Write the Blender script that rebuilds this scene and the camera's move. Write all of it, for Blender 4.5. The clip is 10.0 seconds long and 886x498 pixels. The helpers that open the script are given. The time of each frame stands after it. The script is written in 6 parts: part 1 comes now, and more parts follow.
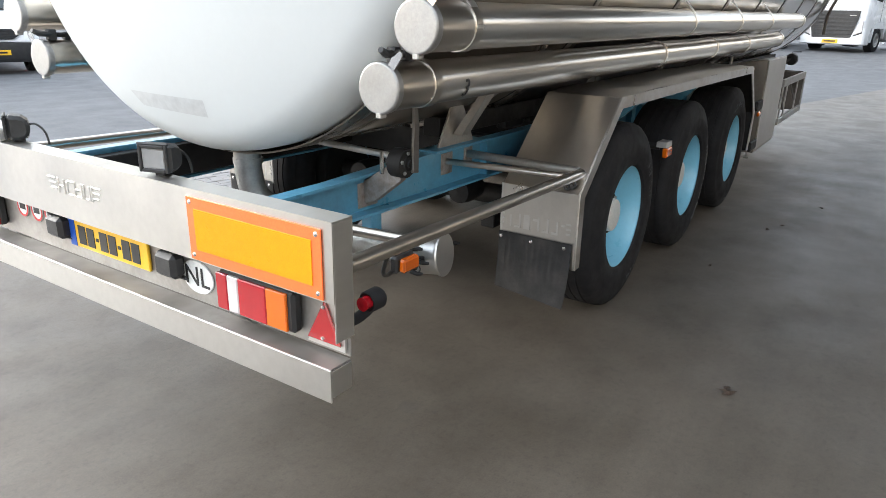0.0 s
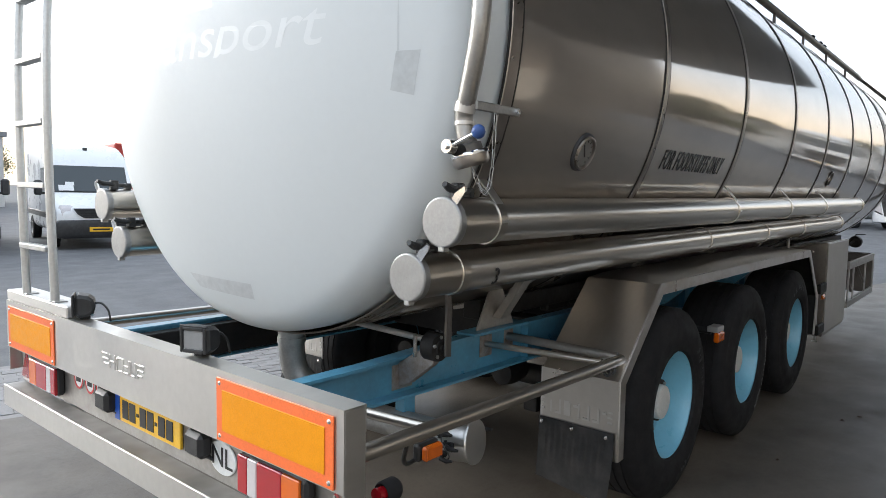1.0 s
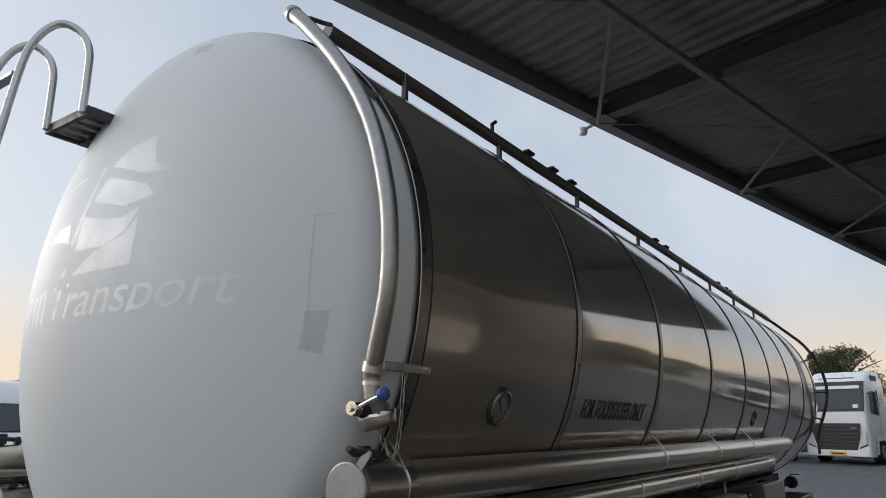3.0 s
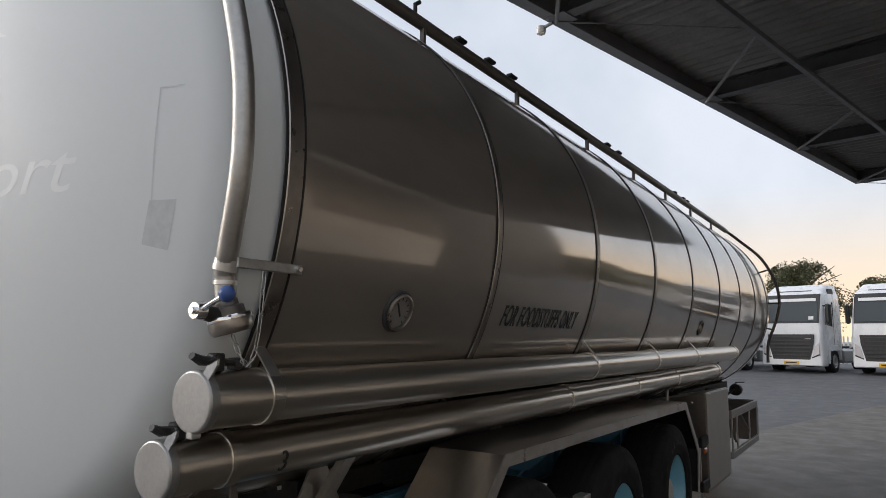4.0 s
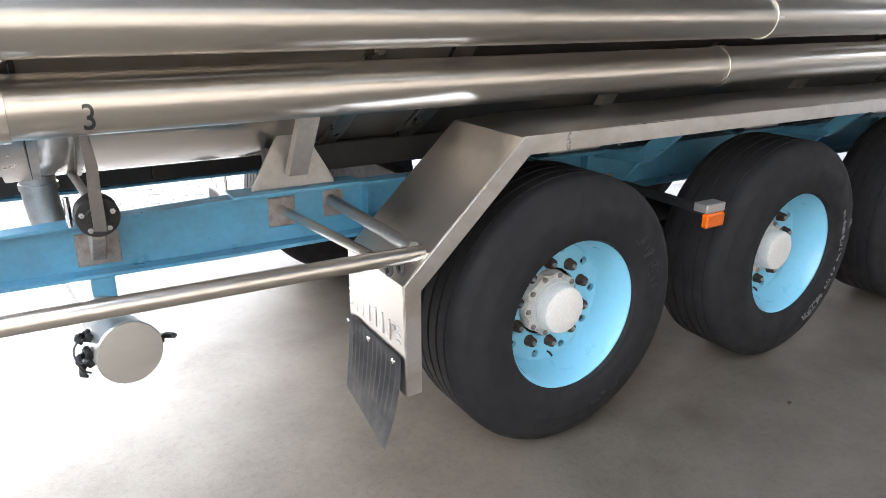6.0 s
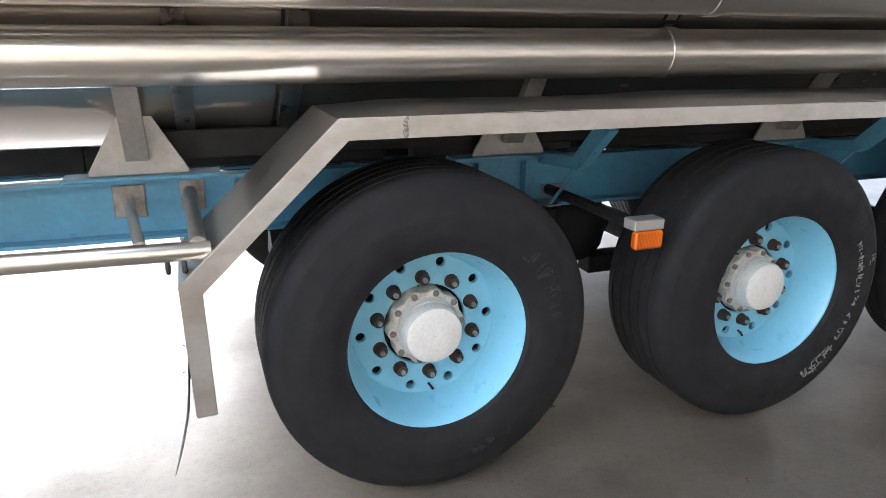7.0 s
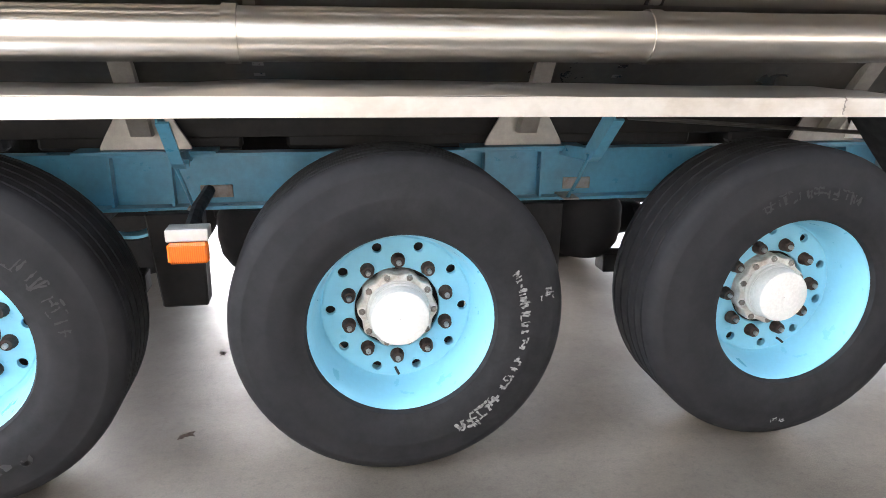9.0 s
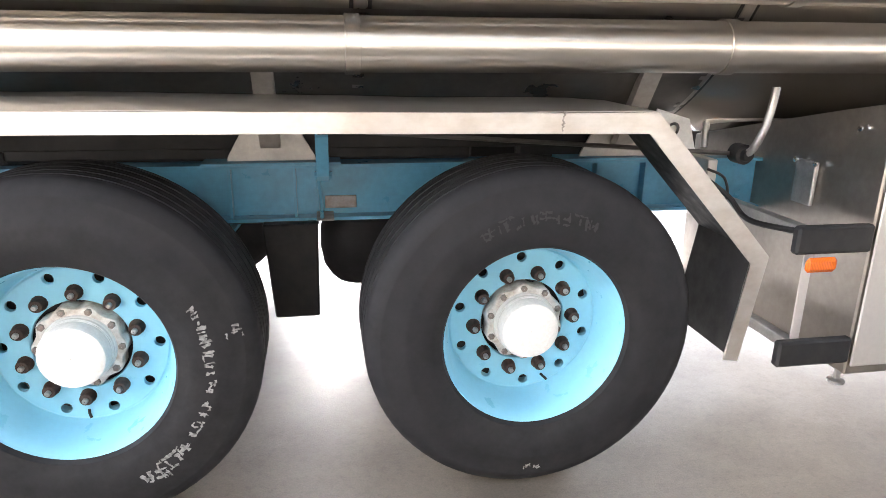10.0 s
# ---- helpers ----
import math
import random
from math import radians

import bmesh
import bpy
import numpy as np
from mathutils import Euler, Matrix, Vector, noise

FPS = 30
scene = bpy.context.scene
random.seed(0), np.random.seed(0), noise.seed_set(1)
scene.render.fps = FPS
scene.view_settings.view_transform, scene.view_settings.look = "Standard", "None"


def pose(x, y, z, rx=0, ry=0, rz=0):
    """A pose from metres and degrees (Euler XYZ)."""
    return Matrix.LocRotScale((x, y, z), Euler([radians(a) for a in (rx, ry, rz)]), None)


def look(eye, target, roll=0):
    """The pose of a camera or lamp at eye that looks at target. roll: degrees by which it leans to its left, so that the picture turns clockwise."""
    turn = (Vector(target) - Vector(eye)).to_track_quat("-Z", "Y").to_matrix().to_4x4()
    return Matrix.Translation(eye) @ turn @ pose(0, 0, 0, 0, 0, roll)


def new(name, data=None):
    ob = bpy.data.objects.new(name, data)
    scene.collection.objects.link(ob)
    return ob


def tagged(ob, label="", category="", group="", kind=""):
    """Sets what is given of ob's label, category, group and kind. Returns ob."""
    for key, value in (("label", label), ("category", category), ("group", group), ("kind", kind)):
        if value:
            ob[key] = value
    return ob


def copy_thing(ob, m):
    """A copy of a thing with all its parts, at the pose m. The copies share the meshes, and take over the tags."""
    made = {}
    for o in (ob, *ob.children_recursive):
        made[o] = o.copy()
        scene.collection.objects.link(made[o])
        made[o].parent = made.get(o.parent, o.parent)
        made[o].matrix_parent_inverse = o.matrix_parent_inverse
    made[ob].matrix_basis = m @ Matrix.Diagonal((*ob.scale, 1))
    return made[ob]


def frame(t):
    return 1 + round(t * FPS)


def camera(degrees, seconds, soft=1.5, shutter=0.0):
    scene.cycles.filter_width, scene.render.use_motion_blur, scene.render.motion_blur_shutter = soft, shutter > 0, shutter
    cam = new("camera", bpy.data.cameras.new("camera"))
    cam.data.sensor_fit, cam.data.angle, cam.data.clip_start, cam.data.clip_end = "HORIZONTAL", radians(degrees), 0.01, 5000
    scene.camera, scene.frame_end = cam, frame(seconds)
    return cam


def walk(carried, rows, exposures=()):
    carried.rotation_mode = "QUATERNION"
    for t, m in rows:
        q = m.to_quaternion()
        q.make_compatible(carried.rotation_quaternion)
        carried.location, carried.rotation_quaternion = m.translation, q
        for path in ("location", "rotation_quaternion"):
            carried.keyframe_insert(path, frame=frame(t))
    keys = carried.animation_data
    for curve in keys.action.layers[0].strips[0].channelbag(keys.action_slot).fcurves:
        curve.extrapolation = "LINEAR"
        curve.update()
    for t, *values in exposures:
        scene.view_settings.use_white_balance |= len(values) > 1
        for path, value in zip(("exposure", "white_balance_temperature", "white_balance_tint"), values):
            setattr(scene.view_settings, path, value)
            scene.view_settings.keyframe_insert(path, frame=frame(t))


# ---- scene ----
cam = camera(66.5, 10.0, .75)
PATH = [
    (0, (-3.661, -2.449, 1.578), (-2.09, -1.4, 0.922), 1.2),
    (0.5, (-3.59, -2.62, 1.617), (-2.112, -1.373, 1.107), 1.3),
    (1, (-3.597, -2.583, 1.639), (-2.068, -1.304, 1.472), 1.1),
    (1.5, (-3.618, -2.566, 1.664), (-2.025, -1.359, 1.754), 0.7),
    (2, (-3.603, -2.544, 1.698), (-2.035, -1.373, 2.112), 0.3),
    (2.5, (-3.594, -2.583, 1.738), (-2.04, -1.431, 2.248), 0.4),
    (2.7, (-3.585, -2.614, 1.738), (-2.019, -1.482, 2.255), 0.6),
    (3.8, (-3.185, -2.734, 1.719), (-1.542, -1.653, 2.083), 0.9),
    (4, (-3.092, -2.735, 1.715), (-1.431, -1.653, 1.979), 0.5),
    (4.5, (-2.82, -2.848, 1.668), (-1.179, -1.706, 1.634), 0.4),
    (5, (-2.439, -3.001, 1.67), (-1.082, -1.565, 1.36), 0.7),
    (5.5, (-2.003, -2.904, 1.532), (-0.772, -1.412, 1.026), 1.0),
    (5.7, (-1.855, -2.895, 1.591), (-0.724, -1.377, 0.944), 1.4),
    (6.8, (-0.869, -3.056, 1.444), (-0.156, -1.291, 0.832), 0.5),
    (7, (-0.661, -3.026, 1.407), (0.002, -1.236, 0.808), 0.5),
    (7.5, (-0.225, -3.073, 1.392), (0.259, -1.228, 0.791), 0.9),
    (8, (0.212, -3.137, 1.433), (0.573, -1.273, 0.801), 1.1),
    (8.5, (0.661, -3.14, 1.385), (0.998, -1.268, 0.768), 0.9),
    (9, (1.106, -3.158, 1.353), (1.45, -1.279, 0.762), 0.8),
    (9.5, (1.632, -3.176, 1.386), (1.939, -1.292, 0.788), 0.7),
    (10, (2.054, -3.079, 1.379), (2.397, -1.198, 0.794), 0.9),
]
EXPOSURES = [(0, 2.70, 6120, 8), (1.0, 2.0, 5990, 8), (1.5, 1.25, 5980, 10), (2.0, .95, 6030, 10), (2.7, .85, 6030, 10), (4.0, 1.15, 6300, 12), (4.6, 1.98, 6350, 13), (5.1, 3.38, 6250, 10), (5.6, 4.0, 6050, 11), (7.0, 3.80, 5850, 11), (8.0, 4.52, 5820, 11), (8.5, 4.88, 5820, 11), (9.0, 4.92, 5900, 12), (10.0, 5.1, 6100, 14)]
walk(cam, [(t, look(eye, target, roll)) for t, eye, target, roll in PATH], EXPOSURES)

# ---- world and light ----
SUN_HEADING, SUN_HEIGHT = 106, 7          # degrees from +x towards +y, and above the horizon
world = bpy.data.worlds.new("evening_sky")
scene.world = world
world.use_nodes = True
wn = world.node_tree.nodes
sky = wn.new("ShaderNodeTexSky")
sky.sky_type, sky.sun_disc = "NISHITA", False
sky.sun_elevation, sky.sun_rotation = radians(SUN_HEIGHT), radians(90 - SUN_HEADING)
sky.air_density, sky.dust_density, sky.ozone_density = 1.0, 5.0, 1.5
haze = wn.new("ShaderNodeHueSaturation")          # thin even cloud: the sky's colours, paler
haze.inputs["Saturation"].default_value = .9
wn["Background"].inputs["Strength"].default_value = .13
world.node_tree.links.new(sky.outputs[0], haze.inputs["Color"])
cloud = wn.new("ShaderNodeMix")                    # and an even veil of cloud over it
cloud.data_type = "RGBA"
veil = wn.new("ShaderNodeTexNoise")
veil.inputs["Scale"].default_value, veil.inputs["Detail"].default_value, veil.inputs["Roughness"].default_value = 2.6, 5.0, .55
thick = wn.new("ShaderNodeMapRange")
for key, value in (("From Min", .35), ("From Max", .65), ("To Min", .58), ("To Max", .86)):
    thick.inputs[key].default_value = value
world.node_tree.links.new(veil.outputs["Fac"], thick.inputs["Value"])
world.node_tree.links.new(thick.outputs[0], cloud.inputs[0])
cloud.inputs[7].default_value = (3.1, 3.24, 3.45, 1)
world.node_tree.links.new(haze.outputs[0], cloud.inputs[6])
world.node_tree.links.new(cloud.outputs[2], wn["Background"].inputs["Color"])
lamp = bpy.data.lights.new("sun", "SUN")
lamp.energy, lamp.angle, lamp.color = 1.55, radians(50), (1.0, .965, .92)
sun = new("sun", lamp)
a, e = radians(SUN_HEADING), radians(SUN_HEIGHT)
sun.matrix_world = look((0, 0, 0), (-math.cos(a) * math.cos(e), -math.sin(a) * math.cos(e), -math.sin(e)))


# ---- materials ----
def material(name, colour, rough=.5, metal=0.0, spec=.5, coat=0.0):
    m = bpy.data.materials.new(name)
    m.use_nodes = True
    p = m.node_tree.nodes["Principled BSDF"]
    p.inputs["Base Color"].default_value = (*colour, 1)
    p.inputs["Roughness"].default_value, p.inputs["Metallic"].default_value = rough, metal
    p.inputs["Specular IOR Level"].default_value, p.inputs["Coat Weight"].default_value = spec, coat
    return m


def node(m, kind, **values):
    n = m.node_tree.nodes.new("ShaderNode" + kind)
    for key, value in values.items():
        n.inputs[key.replace("_", " ")].default_value = value
    return n


def wire(m, a, b, key):
    m.node_tree.links.new(a, b.inputs[key])


def coords(m, scale=(1, 1, 1), world_space=False):
    n = m.node_tree.nodes
    t = n.new("ShaderNodeNewGeometry").outputs["Position"] if world_space else n.new("ShaderNodeTexCoord").outputs["Object"]
    k = node(m, "Mapping", Scale=scale)
    wire(m, t, k, "Vector")
    return k.outputs[0]


def noise_tex(m, scale, detail=4.0, rough=.55, stretch=(1, 1, 1), world_space=False):
    n = node(m, "TexNoise", Scale=scale, Detail=detail, Roughness=rough)
    wire(m, coords(m, stretch, world_space), n, "Vector")
    return n.outputs["Fac"]


def ramp(m, fac, stops):
    r = m.node_tree.nodes.new("ShaderNodeValToRGB")
    els = r.color_ramp.elements
    while len(els) < len(stops):
        els.new(.5)
    for el, (at, c) in zip(els, stops):
        el.position, el.color = at, (c, c, c, 1) if isinstance(c, (int, float)) else (*c, 1)
    wire(m, fac, r, "Fac")
    return r.outputs[0]


def mix(m, fac, a, b, blend="MIX"):
    n = m.node_tree.nodes.new("ShaderNodeMix")
    n.data_type, n.blend_type = "RGBA", blend
    for key, v in (("Factor", fac), ("A", a), ("B", b)):
        sock = [s for s in n.inputs if s.name == key and (s.type == "RGBA" or key == "Factor" and s.type == "VALUE")][0]
        if isinstance(v, (int, float)):
            sock.default_value = v
        elif isinstance(v, tuple):
            sock.default_value = (*v, 1)
        else:
            m.node_tree.links.new(v, sock)
    return [s for s in n.outputs if s.type == "RGBA"][0]


def put(m, key, value):
    m.node_tree.links.new(value, m.node_tree.nodes["Principled BSDF"].inputs[key])


def bump(m, height, strength=.3, distance=.01):
    b = node(m, "Bump", Strength=strength, Distance=distance)
    wire(m, height, b, "Height")
    put(m, "Normal", b.outputs[0])


def worn(name, colour, dirt, rough=.5, metal=0.0, scale=6.0, amount=.5, grain=60.0, rlo=None, coat=0.0, relief=.1, stretch=(1, 1, 1), low=.86):
    """A surface with stains at one scale and grain at another."""
    m = material(name, colour, rough, metal, coat=coat)
    big = ramp(m, noise_tex(m, scale, 6, .6, stretch), [(.42, 0), (.72, amount)])
    fine = ramp(m, noise_tex(m, grain, 3, .6, stretch), [(.3, low), (.7, 1)])
    c = mix(m, big, colour, dirt)
    put(m, "Base Color", mix(m, 1.0, c, fine, "MULTIPLY"))
    rl = rough * .7 if rlo is None else rlo
    put(m, "Roughness", ramp(m, noise_tex(m, scale * 2.3, 5, .6, stretch), [(.3, rl), (.75, min(1, rough * 1.25))]))
    if relief:
        bump(m, noise_tex(m, grain, 4, .6, stretch), relief, .004)
    return m


TANK = worn("polished_tank_steel", (.60, .555, .50), (.52, .475, .42), .075, .88, 1.6, .5, 5, .05, relief=.02, stretch=(.35, 1, 1))
def two_gloss(m, rough, share):
    """Adds a wide, hazy second gloss to a polished metal: fine scratches and dust."""
    t = m.node_tree
    p = t.nodes["Principled BSDF"]
    q = t.nodes.new("ShaderNodeBsdfPrincipled")
    q.inputs["Roughness"].default_value = rough
    q.inputs["Metallic"].default_value = p.inputs["Metallic"].default_value
    for key in ("Base Color", "Normal"):
        if p.inputs[key].links:
            t.links.new(p.inputs[key].links[0].from_socket, q.inputs[key])
    both = t.nodes.new("ShaderNodeMixShader")
    both.inputs[0].default_value = share
    t.links.new(p.outputs[0], both.inputs[1])
    t.links.new(q.outputs[0], both.inputs[2])
    t.links.new(both.outputs[0], t.nodes["Material Output"].inputs["Surface"])


two_gloss(TANK, .38, .28)
BAND = worn("band_steel", (.42, .39, .36), (.22, .2, .18), .34, 1.0, 5, .6, 40, relief=.03)
STEEL = worn("brushed_steel", (.67, .66, .64), (.62, .605, .58), .36, 1.0, 2.2, .35, 30, .32, relief=.01, stretch=(.12, 1, 1), low=.94)
TUBE = worn("hose_tube_steel", (.67, .63, .575), (.61, .57, .515), .17, 1.0, 3.0, .2, 40, .165, relief=0, stretch=(.1, 1, 1), low=.97)
two_gloss(TUBE, .36, .40)
PIPE = worn("grey_pipe_steel", (.44, .43, .41), (.35, .34, .32), .42, 1.0, 7, .5, 50, .36, relief=.02)
PANEL = worn("dirty_steel_panel", (.40, .385, .365), (.24, .22, .20), .5, .8, 6, .7, 40, .42, relief=.03)
GRIME = worn("grimy_steel_ledge", (.36, .345, .325), (.14, .13, .118), .42, .85, 5, .8, 40, .5, relief=.05)
LOCKER = worn("brownish_sheet_steel", (.40, .37, .335), (.30, .275, .245), .34, 1.0, 2.5, .5, 30, .28, relief=.01)
SADDLE = worn("cast_grey_steel", (.47, .45, .415), (.36, .34, .31), .5, .7, 5, .5, 50, .44, relief=.03)
DULL = worn("matt_steel_sheet", (.64, .625, .60), (.58, .565, .54), .44, .85, 3, .3, 60, .40, relief=.01, low=.95)
CAPMAT = worn("cap_alloy", (.37, .37, .37), (.32, .32, .315), .45, .8, 9, .5, 90, relief=.04)
LADDERTUBE = worn("satin_alloy_tube", (.66, .66, .65), (.54, .54, .53), .38, .8, 6, .45, 60, .3, relief=.01)
LIPSTEEL = worn("guard_edge_steel", (.66, .64, .61), (.36, .29, .21), .36, .9, 9, .45, 70, .30, relief=.02, stretch=(.6, 1, 1), low=.93)
GUARDSTEEL = worn("mudguard_sheet_steel", (.60, .575, .54), (.52, .495, .46), .31, 1.0, 2.5, .45, 30, .27, relief=.01, stretch=(.3, 1, 1), low=.94)
BELLY = worn("dark_belly_sheet", (.17, .16, .15), (.10, .094, .088), .34, .8, 3, .6, 30, .26, relief=.02)
GALV = worn("galvanised_steel", (.50, .50, .49), (.30, .29, .28), .5, .9, 12, .6, 90, relief=.06)
WHITE = worn("white_tank_paint", (.66, .69, .70), (.63, .66, .67), .55, 0, .7, .12, 30, .52, coat=0, relief=0, low=.985)
GHOST = worn("worn_lettering_film", (.745, .77, .78), (.67, .70, .71), .48, 0, 5, .6, 30, relief=0, low=.97)
FAINT = worn("faint_sticker_edge", (.60, .63, .64), (.63, .66, .67), .55, 0, 8, .6, 30, relief=0)
PATCH = worn("old_sticker_patch", (.565, .59, .60), (.60, .625, .635), .55, 0, 8, .6, 30, relief=.01)
BLUE = worn("blue_chassis_paint", (.105, .33, .50), (.10, .20, .27), .36, 0, 6, .55, 40, .26, coat=.2, relief=.04)
RIMBLUE = worn("blue_rim_paint", (.255, .575, .75), (.215, .51, .68), .34, 0, 7, .25, 50, .25, coat=.3, relief=.008, low=.95)
RUBBER = worn("tyre_rubber", (.0165, .0164, .018), (.028, .027, .0275), .78, 0, 5, .5, 60, .65, relief=.04)
RUBBER.node_tree.nodes["Principled BSDF"].inputs["Specular IOR Level"].default_value = .25
BLACK = worn("black_chassis_paint", (.016, .016, .017), (.035, .032, .029), .6, 0, 8, .6, 50, .45, relief=.1)
BLACK.node_tree.nodes["Principled BSDF"].inputs["Specular IOR Level"].default_value = .3
PLASTIC = worn("black_plastic", (.022, .022, .023), (.06, .06, .06), .48, 0, 12, .4, 120, .36, relief=.05)
FLAPMAT = worn("rubber_mud_flap", (.045, .046, .05), (.12, .115, .11), .6, 0, 9, .6, 90, .45, relief=.1)
HUBWHITE = worn("chipped_hub_paint", (.70, .69, .66), (.30, .22, .15), .5, 0, 26, .8, 90, .35, relief=.08)
HUBCAP = worn("white_hub_paint", (.80, .79, .76), (.68, .66, .62), .42, 0, 24, .3, 90, .3, relief=.04)
RUST = worn("rusty_nut", (.066, .042, .034), (.03, .025, .022), .75, .3, 60, .8, 200, .6, relief=.2)
RUSTWELD = worn("weathered_weld_plate", (.36, .34, .32), (.19, .12, .08), .6, .5, 25, .7, 120, .5, relief=.1)
CHROME = material("chrome", (.82, .82, .82), .12, 1.0)
ORANGE = worn("fluorescent_red_border", (.95, .19, .045), (.80, .16, .05), .38, 0, 14, .3, 140, .3, relief=.02)
YELLOW = worn("retroreflective_yellow", (.86, .33, .004), (.76, .28, .006), .55, 0, 20, .3, 220, .25, relief=.03)
YELLOW.node_tree.nodes["Principled BSDF"].inputs["Specular IOR Level"].default_value = .2
PLATEYEL = worn("number_plate_yellow", (.85, .50, .02), (.70, .42, .03), .36, 0, 18, .3, 100, .3, relief=.01)
PLATEBLUE = material("plate_blue_strip", (.02, .09, .45), .4)
INK = material("black_print", (.015, .015, .016), .5)
STICKER = worn("white_sticker", (.80, .81, .80), (.62, .62, .60), .45, 0, 25, .4, 80, relief=.01)
REDRING = material("red_print", (.55, .03, .03), .45)
FADED = worn("faded_sticker_film", (.60, .62, .63), (.64, .66, .67), .4, 0, 8, .5, 30, relief=.01)
# dark steel of small fittings; also carries the platform's backlit shade
DARKSTEEL = worn("dark_steel_and_shade", (.065, .065, .07), (.04, .04, .04), .55, .3, 9, .5, 60, relief=.05)
RAILMAT = worn("dark_rail_steel", (.17, .16, .15), (.10, .095, .09), .45, .7, 8, .5, 60, relief=.04)
ETCH = worn("glossy_black_lettering", (.03, .03, .03), (.05, .05, .05), .14, 0, 25, .5, 90, relief=.01)
DIAL = worn("dial_face", (.22, .215, .205), (.17, .165, .16), .4, 0, 20, .4, 80, relief=.01)
KNOB = material("blue_ball_knob", (.04, .09, .28), .4)


def lens_mat(name, colour):
    m = material(name, colour, .18, 0, .6, .5)
    w = node(m, "TexWave", Scale=55.0, Distortion=.3)
    wire(m, coords(m), w, "Vector")
    bump(m, w.outputs["Fac"], .25, .003)
    put(m, "Base Color", mix(m, ramp(m, w.outputs["Fac"], [(.2, 0), (.8, .45)]), colour, tuple(c * .45 for c in colour)))
    return m


REDLENS, AMBERLENS, CLEARLENS = lens_mat("red_lens", (.40, .008, .016)), lens_mat("amber_lens", (.72, .14, .004)), lens_mat("clear_lens", (.62, .58, .58))
LAMPGLASS = lens_mat("work_lamp_glass", (.36, .36, .36))
DARKRED = lens_mat("dark_red_reflector", (.42, .015, .02))
GLASS = material("dark_window_glass", (.035, .045, .05), .06, 0, .6, .3)


def ground_mat(name, colour, dark, light, rough, spots):
    m = material(name, colour, rough)
    big = ramp(m, noise_tex(m, .35, 7, .62, world_space=True), [(.35, 0), (.7, 1)])
    mid = ramp(m, noise_tex(m, 1.9, 8, .68, world_space=True), [(.40, 0), (.66, .75)])
    streak = ramp(m, noise_tex(m, 1.1, 6, .6, (.18, 1.6, 1), True), [(.47, 0), (.68, .75)])
    fine = ramp(m, noise_tex(m, 130, 4, .7, world_space=True), [(.25, .78), (.75, 1.12)])
    c = mix(m, big, colour, light)
    c = mix(m, mid, c, dark)
    c = mix(m, streak, c, light)
    if spots:
        v = node(m, "TexVoronoi", Scale=1.3)
        wire(m, coords(m, world_space=True), v, "Vector")
        c = mix(m, ramp(m, v.outputs["Distance"], [(.02, .35), (.08, 0)]), c, spots)
        v2 = node(m, "TexVoronoi", Scale=4.5)
        wire(m, coords(m, world_space=True), v2, "Vector")
        c = mix(m, ramp(m, v2.outputs["Distance"], [(.02, .35), (.09, 0)]), c, spots)
    grit = ramp(m, noise_tex(m, 34, 6, .72, world_space=True), [(.30, .62), (.48, 1), (.72, 1.12)])
    c = mix(m, .6, c, grit, "MULTIPLY")
    put(m, "Base Color", mix(m, 1.0, c, fine, "MULTIPLY"))
    put(m, "Roughness", ramp(m, noise_tex(m, 2.2, 6, .6, world_space=True), [(.3, rough * .8), (.7, min(1, rough * 1.15))]))
    bump(m, noise_tex(m, 160, 5, .7, world_space=True), .25, .004)
    return m


CONCRETE = ground_mat("stained_concrete", (.102, .086, .068), (.068, .055, .041), (.138, .118, .095), .55, (.08, .074, .068))
CONCRETE.node_tree.nodes["Principled BSDF"].inputs["Specular IOR Level"].default_value = .50
ASPHALT = ground_mat("grey_asphalt", (.112, .115, .122), (.09, .092, .097), (.13, .132, .138), .8, None)
PAVER = worn("grey_paving_brick", (.26, .25, .245), (.21, .20, .195), .75, 0, 5, .6, 60, .6, relief=.2)
JOINT = material("sandy_joint", (.19, .18, .165), .9)
DECK = worn("corrugated_roof_steel", (.26, .26, .265), (.17, .17, .175), .5, .3, 2.5, .5, 30, .4, relief=.05)
BEAM = worn("painted_canopy_steel", (.13, .135, .145), (.09, .09, .095), .5, .2, 3, .5, 40, .4, relief=.05)
FASCIA = worn("canopy_fascia_steel", (.22, .23, .25), (.15, .155, .165), .45, .3, 3, .5, 40, .35, relief=.04)
CLADDING = worn("unseen_wall_cladding", (.47, .435, .385), (.39, .36, .32), .6, 0, 1.5, .5, 20, .5, relief=.05)
BROWNWALL = worn("unseen_wall_brown", (.20, .175, .15), (.16, .14, .12), .6, 0, 1.5, .5, 20, .5, relief=.05)
DARKWALL = worn("unseen_wall_dark", (.045, .04, .036), (.06, .052, .045), .7, 0, 1.2, .5, 20, .6, relief=.05)
TRUCKWHITE = worn("white_vehicle_paint", (.78, .79, .80), (.72, .73, .73), .30, 0, 1.1, .4, 14, .22, coat=.5, relief=0, low=.975)
LEAF = worn("tree_leaves", (.065, .078, .03), (.11, .085, .03), .7, 0, 1.5, .8, 20, .6, relief=0)
BARK = worn("bark", (.09, .07, .05), (.05, .04, .03), .9, 0, 12, .6, 60, .8, relief=.4)


# ---- mesh builders ----
def finish(bm, smooth=None):
    bmesh.ops.recalc_face_normals(bm, faces=bm.faces)
    if smooth:
        for f in bm.faces:
            f.smooth = True
        for ed in bm.edges:
            if len(ed.link_faces) == 2 and ed.calc_face_angle(0) > radians(smooth):
                ed.smooth = False
    return bm


